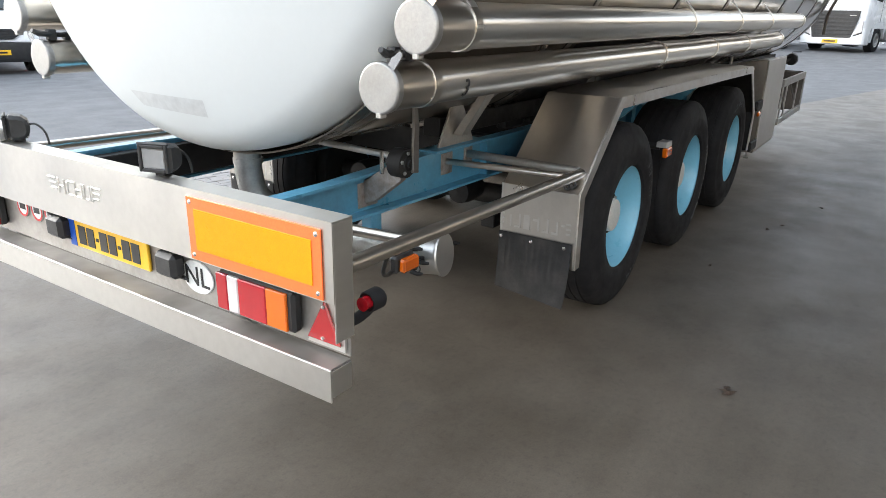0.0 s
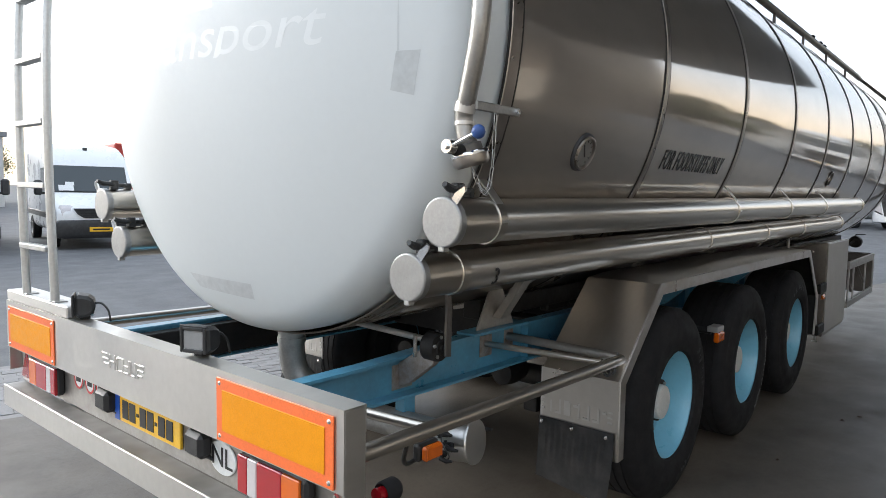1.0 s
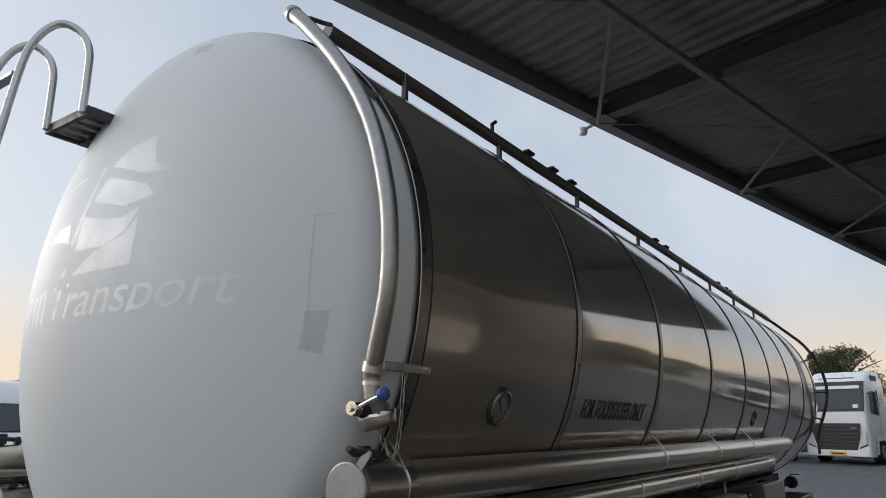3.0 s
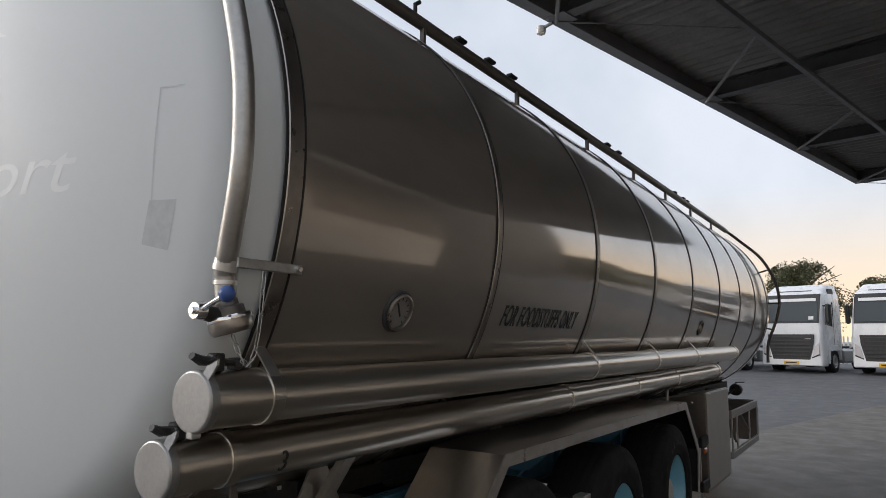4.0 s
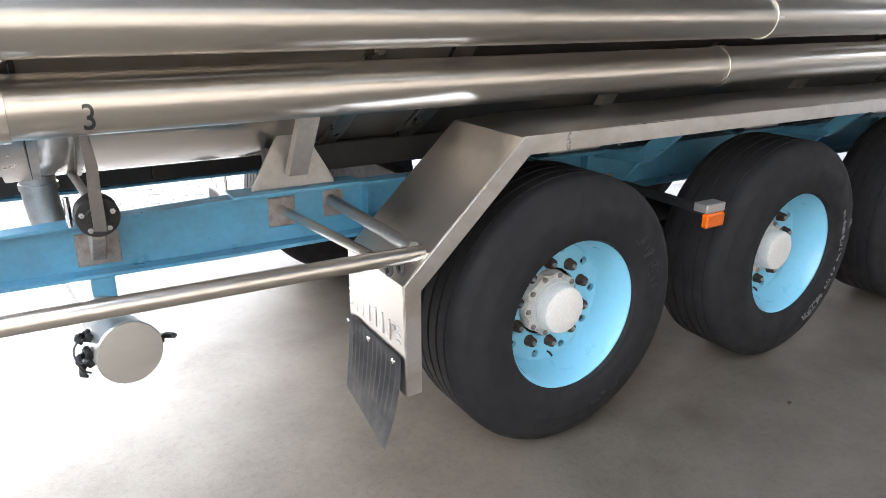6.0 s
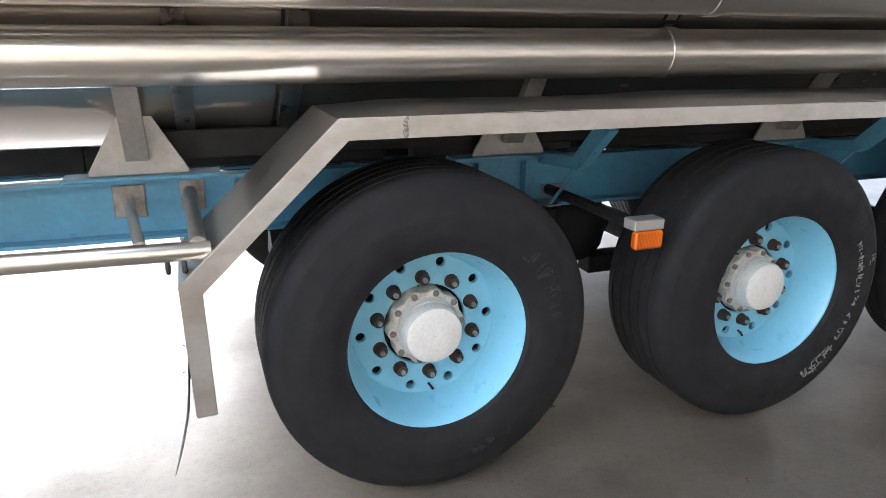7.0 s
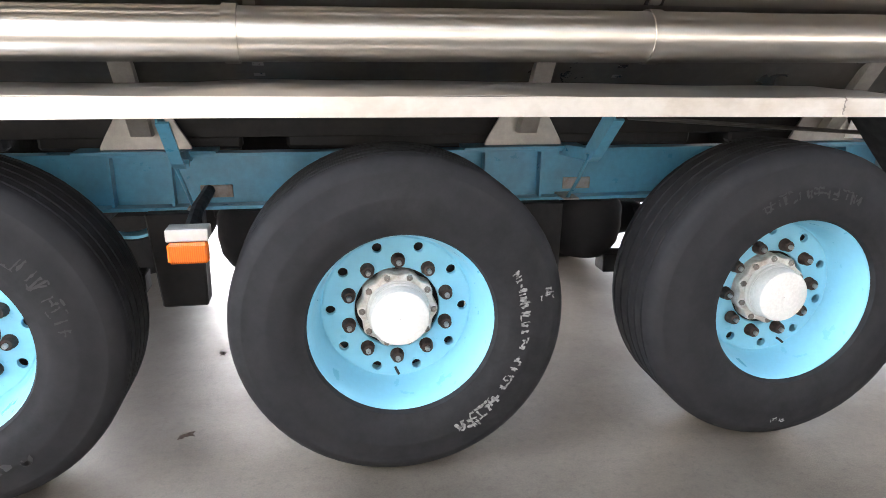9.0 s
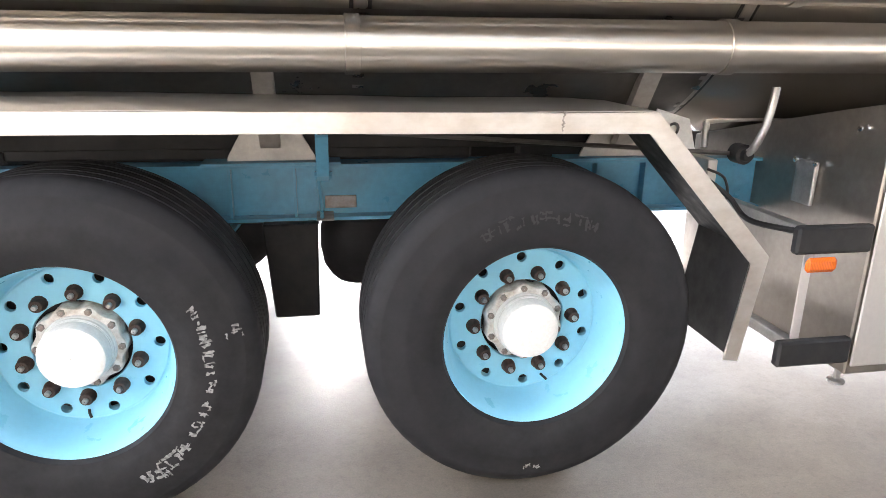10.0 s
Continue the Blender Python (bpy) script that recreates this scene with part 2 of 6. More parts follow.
def mesh_of(name, bm, mat):
    me = bpy.data.meshes.new(name)
    bm.to_mesh(me)
    bm.free()
    for m in mat if isinstance(mat, (list, tuple)) else (mat,):
        me.materials.append(m)
    return me


def part(name, bm, mat, parent=None, label="", at=None):
    """Links a bmesh as one mesh object under a thing or a part."""
    ob = new(name, bm if isinstance(bm, bpy.types.Mesh) else mesh_of(name, bm, mat))
    if parent:
        ob.parent = parent
    if at is not None:
        ob.matrix_local = at
    if label:
        ob["label"] = label
    return ob


def thing(name, label, category, group="", at=None):
    ob = new(name)
    ob.empty_display_size = .2
    if at is not None:
        ob.matrix_world = at
    return tagged(ob, label, category, group)


def add_box(bm, x0, x1, y0, y1, z0, z1, bevel=.004, m=None):
    ret = bmesh.ops.create_cube(bm, size=1)
    vs = ret["verts"]
    for v in vs:
        v.co = Vector(((x0 + x1) / 2 + v.co.x * (x1 - x0), (y0 + y1) / 2 + v.co.y * (y1 - y0), (z0 + z1) / 2 + v.co.z * (z1 - z0)))
        if m is not None:
            v.co = m @ v.co
    if bevel:
        es = {ed for v in vs for ed in v.link_edges}
        bmesh.ops.bevel(bm, geom=list(es), offset=bevel, segments=1, profile=.5, affect="EDGES")
    return bm


def box(x0, x1, y0, y1, z0, z1, bevel=.004, m=None):
    return finish(add_box(bmesh.new(), x0, x1, y0, y1, z0, z1, bevel, m))


def add_lathe(bm, profile, n=48, m=None, closed=False):
    """Revolves (radius, height) pairs about the local z axis."""
    rings = []
    for r, h in profile:
        if r < 1e-6:
            rings.append([bm.verts.new((0, 0, h))])
        else:
            rings.append([bm.verts.new((r * math.cos(2 * math.pi * i / n), r * math.sin(2 * math.pi * i / n), h)) for i in range(n)])
    pairs = list(zip(rings, rings[1:])) + ([(rings[-1], rings[0])] if closed else [])
    for a, b in pairs:
        for i in range(n):
            j = (i + 1) % n
            if len(a) == 1 and len(b) == 1:
                continue
            if len(a) == 1:
                bm.faces.new((a[0], b[i], b[j]))
            elif len(b) == 1:
                bm.faces.new((a[i], b[0], a[j]))
            else:
                bm.faces.new((a[i], b[i], b[j], a[j]))
    if m is not None:
        for ring in rings:
            for v in ring:
                v.co = m @ v.co
    return bm


def lathe(profile, n=48, m=None, closed=False, smooth=35):
    return finish(add_lathe(bmesh.new(), profile, n, m, closed), smooth)


ALONG_X = Matrix(((0, 0, 1, 0), (0, 1, 0, 0), (-1, 0, 0, 0), (0, 0, 0, 1)))     # local z to world x
OUT_Y = Matrix(((1, 0, 0, 0), (0, 0, -1, 0), (0, 1, 0, 0), (0, 0, 0, 1)))       # local z to world -y


def add_tube(bm, pts, r, n=12, cap=True):
    pts = [Vector(p) for p in pts]
    rs = r if isinstance(r, (list, tuple)) else [r] * len(pts)
    rings, side = [], None
    for i, p in enumerate(pts):
        d = (pts[min(i + 1, len(pts) - 1)] - pts[max(i - 1, 0)]).normalized()
        if side is None:
            side = d.cross(Vector((0, 0, 1)) if abs(d.z) < .9 else Vector((1, 0, 0))).normalized()
        side = (side - d * side.dot(d)).normalized()
        up = d.cross(side)
        rings.append([bm.verts.new(p + rs[i] * (math.cos(2 * math.pi * k / n) * side + math.sin(2 * math.pi * k / n) * up)) for k in range(n)])
    for a, b in zip(rings, rings[1:]):
        for k in range(n):
            bm.faces.new((a[k], a[(k + 1) % n], b[(k + 1) % n], b[k]))
    if cap:
        bm.faces.new(rings[0]), bm.faces.new(rings[-1])
    return bm


def tube(pts, r, n=12, cap=True):
    return finish(add_tube(bmesh.new(), pts, r, n, cap), 40)


def add_prism(bm, poly, axis, a, b):
    """A polygon of two coordinates (those other than axis, in xyz order), from a to b along axis."""
    def at(p, h):
        q = list(p)
        q.insert(axis, h)
        return bm.verts.new(q)
    lo, hi = [at(p, a) for p in poly], [at(p, b) for p in poly]
    n = len(poly)
    bm.faces.new(lo), bm.faces.new(hi)
    for i in range(n):
        bm.faces.new((lo[i], lo[(i + 1) % n], hi[(i + 1) % n], hi[i]))
    return bm


def prism(poly, axis, a, b, bevel=.003):
    bm = add_prism(bmesh.new(), poly, axis, a, b)
    if bevel:
        bmesh.ops.bevel(bm, geom=list(bm.edges), offset=bevel, segments=1, profile=.5, affect="EDGES")
    return finish(bm)


def strip(path, width_axis, a, b, thick):
    """A bent sheet: a polyline of (x, z), from a to b along y, of that thickness."""
    n = len(path)
    def nrm(i):
        d = Vector(path[min(i + 1, n - 1)]) - Vector(path[max(i - 1, 0)])
        return Vector((-d.y, d.x)).normalized()
    top = [Vector(p) for p in path]
    low = [Vector(p) - nrm(i) * thick for i, p in enumerate(path)]
    bm = bmesh.new()
    def v(p, y):
        return bm.verts.new((p.x, y, p.y))
    g = [[v(p, a), v(p, b)] for p in top], [[v(p, a), v(p, b)] for p in low]
    for i in range(n - 1):
        bm.faces.new((g[0][i][0], g[0][i][1], g[0][i + 1][1], g[0][i + 1][0]))
        bm.faces.new((g[1][i][0], g[1][i][1], g[1][i + 1][1], g[1][i + 1][0]))
        for s in (0, 1):
            bm.faces.new((g[0][i][s], g[0][i + 1][s], g[1][i + 1][s], g[1][i][s]))
    for i in (0, n - 1):
        bm.faces.new((g[0][i][0], g[0][i][1], g[1][i][1], g[1][i][0]))
    return finish(bm)


def smooth_path(pts, steps=6):
    """Points along a curve that runs through all the given ones."""
    pts = [Vector(p) for p in pts]
    out = []
    for i in range(len(pts) - 1):
        p0, p1, p2, p3 = pts[max(i - 1, 0)], pts[i], pts[i + 1], pts[min(i + 2, len(pts) - 1)]
        for k in range(steps):
            t = k / steps
            out.append(.5 * (2 * p1 + (p2 - p0) * t + (2 * p0 - 5 * p1 + 4 * p2 - p3) * t * t + (3 * p1 - p0 - 3 * p2 + p3) * t ** 3))
    return out + [pts[-1]]


def letters(text, size, shear=0.0, depth=.0015, thin=0.0, space=1.0):
    cu = bpy.data.curves.new("letters", "FONT")
    cu.body, cu.size, cu.shear, cu.extrude, cu.align_x, cu.align_y = text, size, shear, depth, "CENTER", "CENTER"
    cu.offset, cu.space_character = -thin, space
    ob = bpy.data.objects.new("letters", cu)
    scene.collection.objects.link(ob)
    bpy.context.view_layer.update()
    me = bpy.data.meshes.new_from_object(ob.evaluated_get(bpy.context.evaluated_depsgraph_get()))
    bpy.data.objects.remove(ob)
    bm = bmesh.new()
    bm.from_mesh(me)
    return bm

# ---- the site: ground, pavement, canopy ----
SITE = pose(0, 0, 0, 0, 0, -13.5)          # the canopy and the slab lie askew to the trailer
GZ = -.03
SLAB_EDGE, CANOPY_EDGE, CANOPY_Z = 2.26, 1.18, 5.36
CANOPY_U = -.70


def sheet(name, x0, x1, y0, y1, nx, ny, height, mat, m=None):
    bm = bmesh.new()
    g = [[bm.verts.new((x0 + (x1 - x0) * i / nx, y0 + (y1 - y0) * j / ny, height(x0 + (x1 - x0) * i / nx, y0 + (y1 - y0) * j / ny))) for j in range(ny + 1)] for i in range(nx + 1)]
    for i in range(nx):
        for j in range(ny):
            bm.faces.new((g[i][j], g[i + 1][j], g[i + 1][j + 1], g[i][j + 1]))
    ob = part(name, finish(bm, 60), mat)
    if m is not None:
        ob.matrix_world = m
    return ob


def rise(u, v):
    """The yard climbs gently away from the slab, and more beyond its far end."""
    d = max(0, v - 5)
    return GZ - .02 + .16 * (1 - math.exp(-d / 6.0)) * (1 if v > 0 else 0) + .55 * min(1, max(0, (u - 20) / 10))


tagged(sheet("ground", -900, 900, -900, 900, 360, 360, lambda u, v: rise(u, v), ASPHALT, SITE), "dry grey asphalt yard running off to the horizon", "ground", kind="structure")
bm = bmesh.new()
add_box(bm, -40, 20, -40, SLAB_EDGE, GZ - .3, GZ, 0)
slab = part("pavement", finish(bm), CONCRETE)
slab.matrix_world = SITE
tagged(slab, "stained light grey concrete slab under the canopy", "pavement", kind="structure")

canopy = part("ceiling", box(CANOPY_U, 15.05, -6.9, CANOPY_EDGE, CANOPY_Z + .28, CANOPY_Z + .34, 0), DECK)
bm = bmesh.new()
bm.from_mesh(canopy.data)
u = CANOPY_U + .1
while u < 14.9:
    add_prism(bm, [(u, CANOPY_Z + .279), (u + .03, CANOPY_Z + .228), (u + .075, CANOPY_Z + .228), (u + .105, CANOPY_Z + .279)], 1, -6.88, CANOPY_EDGE - .12)
    u += .2
finish(bm).to_mesh(canopy.data)
bm.free()
canopy.matrix_world = SITE
tagged(canopy, "dark corrugated steel underside of the canopy roof", "ceiling", kind="structure")

trim = part("canopy_fascia", prism([(CANOPY_EDGE, CANOPY_Z), (CANOPY_EDGE, CANOPY_Z + .42), (CANOPY_EDGE - .05, CANOPY_Z + .42), (CANOPY_EDGE - .05, CANOPY_Z + .03), (CANOPY_EDGE - .16, CANOPY_Z + .03), (CANOPY_EDGE - .16, CANOPY_Z)], 0, CANOPY_U, 15.1, .004), FASCIA)
trim.matrix_world = SITE
tagged(trim, "grey folded steel fascia along the canopy edge", "fascia", kind="structure")
end_trim = part("canopy_fascia", box(15.051, 15.11, -6.9, CANOPY_EDGE - .05, CANOPY_Z, CANOPY_Z + .42), FASCIA)
end_trim.matrix_world = SITE
tagged(end_trim, "grey folded steel fascia along the canopy edge", "fascia", kind="structure")


def i_beam(length, h, w, t=.012):
    """An I section along local y from 0 to length, its foot at z 0."""
    bm = bmesh.new()
    add_box(bm, -w / 2, w / 2, 0, length, 0, t, .002)
    add_box(bm, -w / 2, w / 2, 0, length, h - t, h, .002)
    add_box(bm, -t / 2, t / 2, 0, length, t - .001, h - t + .001, 0)
    return finish(bm)


rafter_mesh = mesh_of("rafter", i_beam(7.75, .22, .16), BEAM)
for k in range(-1, 4):
    ob = part("rafter", rafter_mesh, BEAM)
    ob.matrix_world = SITE @ pose(3.62 + 3.75 * k, -6.85, CANOPY_Z + .004, 0, 0, 0)
    tagged(ob, "dark painted steel rafter under the canopy deck", "beam", "canopy rafters", "structure")
purlin_mesh = mesh_of("purlin", box(CANOPY_U + .1, 15.0, -.035, .035, -.07, 0, .004), FASCIA)
for v in (-.42, -2.3, -4.2, -6.1):
    ob = part("purlin", purlin_mesh, FASCIA)
    ob.matrix_world = SITE @ pose(0, v, CANOPY_Z - .0)
    tagged(ob, "thin square steel tube running below the rafters", "beam", "canopy tubes", "structure")
for k in range(-1, 4):
    u = 3.62 + 3.75 * k
    for end, r in (((u - 1.85, -.42), .024), ((u + 1.7, -.42), .009)):
        ob = part("brace", tube([(u, CANOPY_EDGE - .1, CANOPY_Z - .02), (end[0], end[1], CANOPY_Z - .04)], r, 8), FASCIA)
        ob.matrix_world = SITE
        tagged(ob, "thin grey steel brace under the canopy", "brace", "canopy braces", "structure")
    plate = part("gusset", box(u - .14, u + .14, CANOPY_EDGE - .3, CANOPY_EDGE - .06, CANOPY_Z - .012, CANOPY_Z - .002, .002), FASCIA)
    plate.matrix_world = SITE
    tagged(plate, "steel gusset plate at the canopy edge", "plate", "canopy plates", "structure")
flood = thing("security_camera", "small white dome fitting on the canopy edge", "fitting", at=SITE @ pose(3.60, CANOPY_EDGE + .02, CANOPY_Z - .02))
part("arm", tube([(0, -.08, 0), (0, .06, -.02)], .02, 8), FASCIA, flood)
part("dome", lathe([(.001, .04), (.05, .035), (.06, 0), (.05, -.05), (.001, -.075)], 16, pose(0, .09, -.03)), STICKER, flood)

# unseen walls, added for what tank and tubes mirror; upper far part darkened
for a, b, z0, z1, mat, label in ((-4, 7.8, GZ - .2, 5.6, CLADDING, "unseen plain brownish ribbed wall behind the slab, added for the reflections"),
                                 (7.802, 15.0, GZ - .2, 2.4, CLADDING, "unseen lower ribbed wall in light brown, added for the tube reflections"),
                                 (7.802, 15.0, 2.402, 5.6, BROWNWALL, "unseen upper wall in dark brown, added to darken the tank reflections")):
    bm = box(a, b, -7.5, -7.2, z0, z1, 0)
    for k in range(int((b - a - .2) / .2)):
        u = a + .1 + .2 * k
        add_prism(bm, [(u, -7.2), (u + .03, -7.16), (u + .12, -7.16), (u + .15, -7.2)], 2, max(GZ, z0), min(5.1, z1))
    wall = part("wall_back", finish(bm), mat)
    wall.matrix_world = SITE
    tagged(wall, label, "wall", kind="structure")

# unseen dark block, added to bound the sky mirrored in the tank
hall = part("wall_side", box(15.2, 35.5, -20, -7.2, GZ - .2, 9.5, 0), DARKWALL)
bm = bmesh.new()
bm.from_mesh(hall.data)
for k in range(50):
    add_prism(bm, [(15.4 + .4 * k, -7.2), (15.44 + .4 * k, -7.14), (15.56 + .4 * k, -7.14), (15.6 + .4 * k, -7.2)], 2, GZ, 9.4)
finish(bm).to_mesh(hall.data)
bm.free()
hall.matrix_world = SITE
tagged(hall, "unseen tall dark brown ribbed block, added to darken the tank reflections", "wall", kind="structure")

# ---- the tank trailer ----
trailer = thing("tank_trailer", "stainless steel tank trailer with white rear dish and blue chassis", "trailer")
TC, TR = 2.26, 1.272           # height of the tank's axis, and its radius
AXIS = pose(0, 0, TC) @ ALONG_X

prof = [(TR, -1.70), (TR, 8.3)]
for k in range(1, 9):
    s = k / 8 * math.pi / 2
    prof.append((TR * math.cos(s) if k < 8 else 0, 8.3 + .55 * math.sin(s)))
full = [(TR, -1.70 + .25 * i) for i in range(40)] + prof[1:]
tank = part("tank", lathe(full, 160, AXIS, smooth=50), TANK, trailer, "polished stainless steel tank shell")

D_R, D_CROWN, D_KNUCKLE, D_X = 1.258, 3.167, .168, -1.755      # rim, crown and knuckle radii, where the knuckle starts
d_an = math.asin((D_R - D_KNUCKLE) / (D_CROWN - D_KNUCKLE))
d_cx = D_X + (D_CROWN - D_KNUCKLE) * math.cos(d_an)
DISH = [(D_R, -1.66), (D_R, D_X)]
DISH += [(D_R - D_KNUCKLE * (1 - math.cos(k / 8 * (math.pi / 2 - d_an))), D_X - D_KNUCKLE * math.sin(k / 8 * (math.pi / 2 - d_an))) for k in range(1, 9)]
DISH += [(D_CROWN * math.sin(d_an * (1 - k / 20)), d_cx - D_CROWN * math.cos(d_an * (1 - k / 20))) for k in range(1, 21)]


def dish_x(y, z):
    r = math.hypot(y, z - TC)
    for (r0, x0), (r1, x1) in zip(DISH[1:], DISH[2:]):
        if r1 <= r <= r0:
            return x0 + (x1 - x0) * (r0 - r) / (r0 - r1)
    return DISH[-1][1]


rear = part("rear_dish", lathe(DISH, 128, AXIS, smooth=60), WHITE, trailer, "domed rear end in faded glossy white paint")


def on_dish(name, polys, mat, label, lift=.0009):
    """Film laid on the dish: polygons of (y, z), cut fine and bent to it."""
    bm = bmesh.new()
    for poly in polys:
        bm.faces.new([bm.verts.new((0, y, z)) for y, z in poly])
    bmesh.ops.triangulate(bm, faces=bm.faces)
    for _ in range(3):
        long = [ed for ed in bm.edges if ed.calc_length() > .07]
        if long:
            bmesh.ops.subdivide_edges(bm, edges=long, cuts=1)
            bmesh.ops.triangulate(bm, faces=[f for f in bm.faces if len(f.verts) > 3])
    for v in bm.verts:
        v.co.x = dish_x(v.co.y, v.co.z) - lift
    return part(name, finish(bm, 80), mat, rear, label)


def ring_band(x, w=.05, lift=.007, name="band"):
    bm = bmesh.new()
    add_lathe(bm, [(TR + .001, x - w / 2 - .012), (TR + .004, x - w / 2 - .010), (TR + .004, x - w / 2), (TR + lift, x - w / 2 + .003), (TR + lift, x + w / 2 - .003), (TR + .004, x + w / 2), (TR + .004, x + w / 2 + .010), (TR + .001, x + w / 2 + .012)], 128, AXIS)
    finish(bm, 30)
    for f in bm.faces:
        if abs(f.calc_center_median().x - x) > w / 2 - .001:
            f.material_index = 1
    return part(name, bm, [BAND, BLACK], tank, "dull steel band with dark sealed edges")


ring_band(-1.667, .064)
for x in (-.365, .915, 2.18, 3.40, 4.62, 5.84, 6.98, 8.1):
    ring_band(x, .042)

# lettering on the shell, bent round it
def on_shell(bm, x, z, name, mat, side=-1, lift=.002, parent=None, r=None, yc=0, zc=None):
    rr, zc = r or TR, TC if zc is None else zc
    ang = math.asin((z - zc) / rr)
    for v in bm.verts:
        an = ang + v.co.y / rr
        h = rr + lift + v.co.z
        v.co = Vector((x + v.co.x, yc + side * h * math.cos(an), zc + h * math.sin(an)))
    return part(name, finish(bm), mat, parent or tank)


bm = letters("FOR FOODSTUFFS ONLY", .115, .25, thin=-.0004, space=1.10)
xs = [v.co.x for v in bm.verts]
k = .93 / (max(xs) - min(xs))
for v in bm.verts:
    v.co.x *= k
    v.co.y *= 1.3
on_shell(bm, .25, 1.825, "lettering", ETCH)

gauge = part("thermometer", lathe([(.001, .006), (.062, .006), (.0625, .020), (.066, .023), (.0715, .020), (.072, .010)], 40), BAND, tank, "round dial thermometer with dark steel bezel")
g_ang = math.asin((1.818 - TC) / TR)
gn = Vector((0, -math.cos(g_ang), math.sin(g_ang)))
gm = Matrix.Translation(Vector((-1.038, 0, TC)) + gn * TR) @ gn.to_track_quat("Z", "Y").to_matrix().to_4x4()
gauge.matrix_local = gm
collar = part("dial_collar", lathe([(.072, .012), (.079, .011), (.083, .006), (.085, -.03)], 40), DARKSTEEL, gauge, "dark rubber collar")
part("dial", lathe([(.001, .0095), (.061, .0095), (.061, .006)], 40), DIAL, gauge, "pale dial face")
bm = bmesh.new()
add_box(bm, -.0035, .0035, -.02, .042, .0105, .0125, 0, pose(0, 0, 0, 0, 0, 35))
for k in range(11):
    an = -140 + 28 * k
    add_box(bm, -.002, .002, .045, .056, .0102, .0115, 0, pose(0, 0, 0, 0, 0, an))
part("needle", finish(bm), INK, gauge)
gauge2 = part("thermometer", gauge.data, BAND, tank)
gauge2.matrix_local = Matrix.Translation((4.962, 0, .028)) @ gm
part("dial_collar", collar.data, DARKSTEEL, gauge2)

# the worn emblem and lettering on the dish become plain shapes
on_dish("emblem", [[(.175, 2.834), (.058, 2.895), (-.134, 2.914), (-.182, 2.776), (-.309, 2.718), (-.136, 2.732), (.05, 2.795)], [(.168, 2.777), (-.157, 2.683), (-.231, 2.619), (-.031, 2.602), (.255, 2.682)], [(.317, 2.619), (.103, 2.564), (-.049, 2.551), (-.157, 2.579), (-.092, 2.489), (.058, 2.441), (.324, 2.46)], [(.141, 2.421), (-.084, 2.471), (-.164, 2.544), (-.16, 2.336), (.313, 2.343)], [(.763, 2.56), (.616, 2.608), (.47, 2.615), (.423, 2.509), (.62, 2.555)], [(.446, 2.354), (.383, 2.401), (.392, 2.349)], [(.406, 2.506), (.257, 2.849), (.235, 2.844), (.365, 2.486)], [(.70, 2.82), (.467, 2.852), (.437, 2.837)]], GHOST, "pale worn film emblem of curved sails")
for y, w, h, n in ((1.0, .11, .165, 2), (.82, .06, .145, 1), (.73, .12, .16, 2)):
    z0 = 2.155 - .02 * (.6 - y) / 1.3 + (.10 if h < .07 else .04 if h < .101 and y > .3 else 0)
    lean, wide, strokes = h * .14, .026 if y < .5 else .03, []
    for j in range(n):
        yy = y - j * (w - wide)
        strokes.append([(yy, z0), (yy - wide, z0), (yy - wide - lean, z0 + h * (1 - .1 * j)), (yy - lean, z0 + h * (1 - .1 * j))])
    strokes.append([(y - lean - wide, z0 + h * .84), (y - lean - wide, z0 + h), (y - lean - w + wide * .4, z0 + h), (y - lean - w + wide * .4, z0 + h * .86)])
    on_dish("worn_letter", strokes, GHOST, "rubbed-off pale letter, drawn as plain strokes")
bm = letters("Transport", .2, .25, 0)
xs, ys = [v.co.x for v in bm.verts], [v.co.y for v in bm.verts]
x0, x1, y0, y1 = min(xs), max(xs), min(ys), max(ys)
bmesh.ops.triangulate(bm, faces=bm.faces)
for v in bm.verts:
    y = .50 - (v.co.x - x0) / (x1 - x0) * 1.24
    z = max(2.113 + (v.co.y - y0) / (y1 - y0) * .205, 2.155) - .02 * (.6 - y) / 1.3
    v.co = Vector((dish_x(y, z) - .0008, y, z))
part("worn_lettering", finish(bm, 80), GHOST, rear, "pale half-worn italic lettering")
on_dish("old_patch", [[(-1.082, 2.10), (-.998, 2.10), (-.973, 1.975), (-1.053, 1.956)]], PATCH, "dull grey patch where a sticker was")
on_dish("patch_outline", [[(-1.003, 2.10), (-1.007, 2.10), (-1.012, 2.437), (-1.008, 2.437)], [(-1.012, 2.437), (-1.012, 2.432), (-1.086, 2.435), (-1.086, 2.440)]], FAINT, "faint outline of the lost sticker")
on_dish("old_patch", [[(.345, 1.244), (-.162, 1.24), (-.155, 1.170), (.28, 1.182)]], FADED, "long faded sticker patch low on the dish")
on_dish("old_patch", [[(-.11, 3.369), (-.124, 3.411), (-.245, 3.391), (-.227, 3.346)]], PATCH, "small grey square near the top")


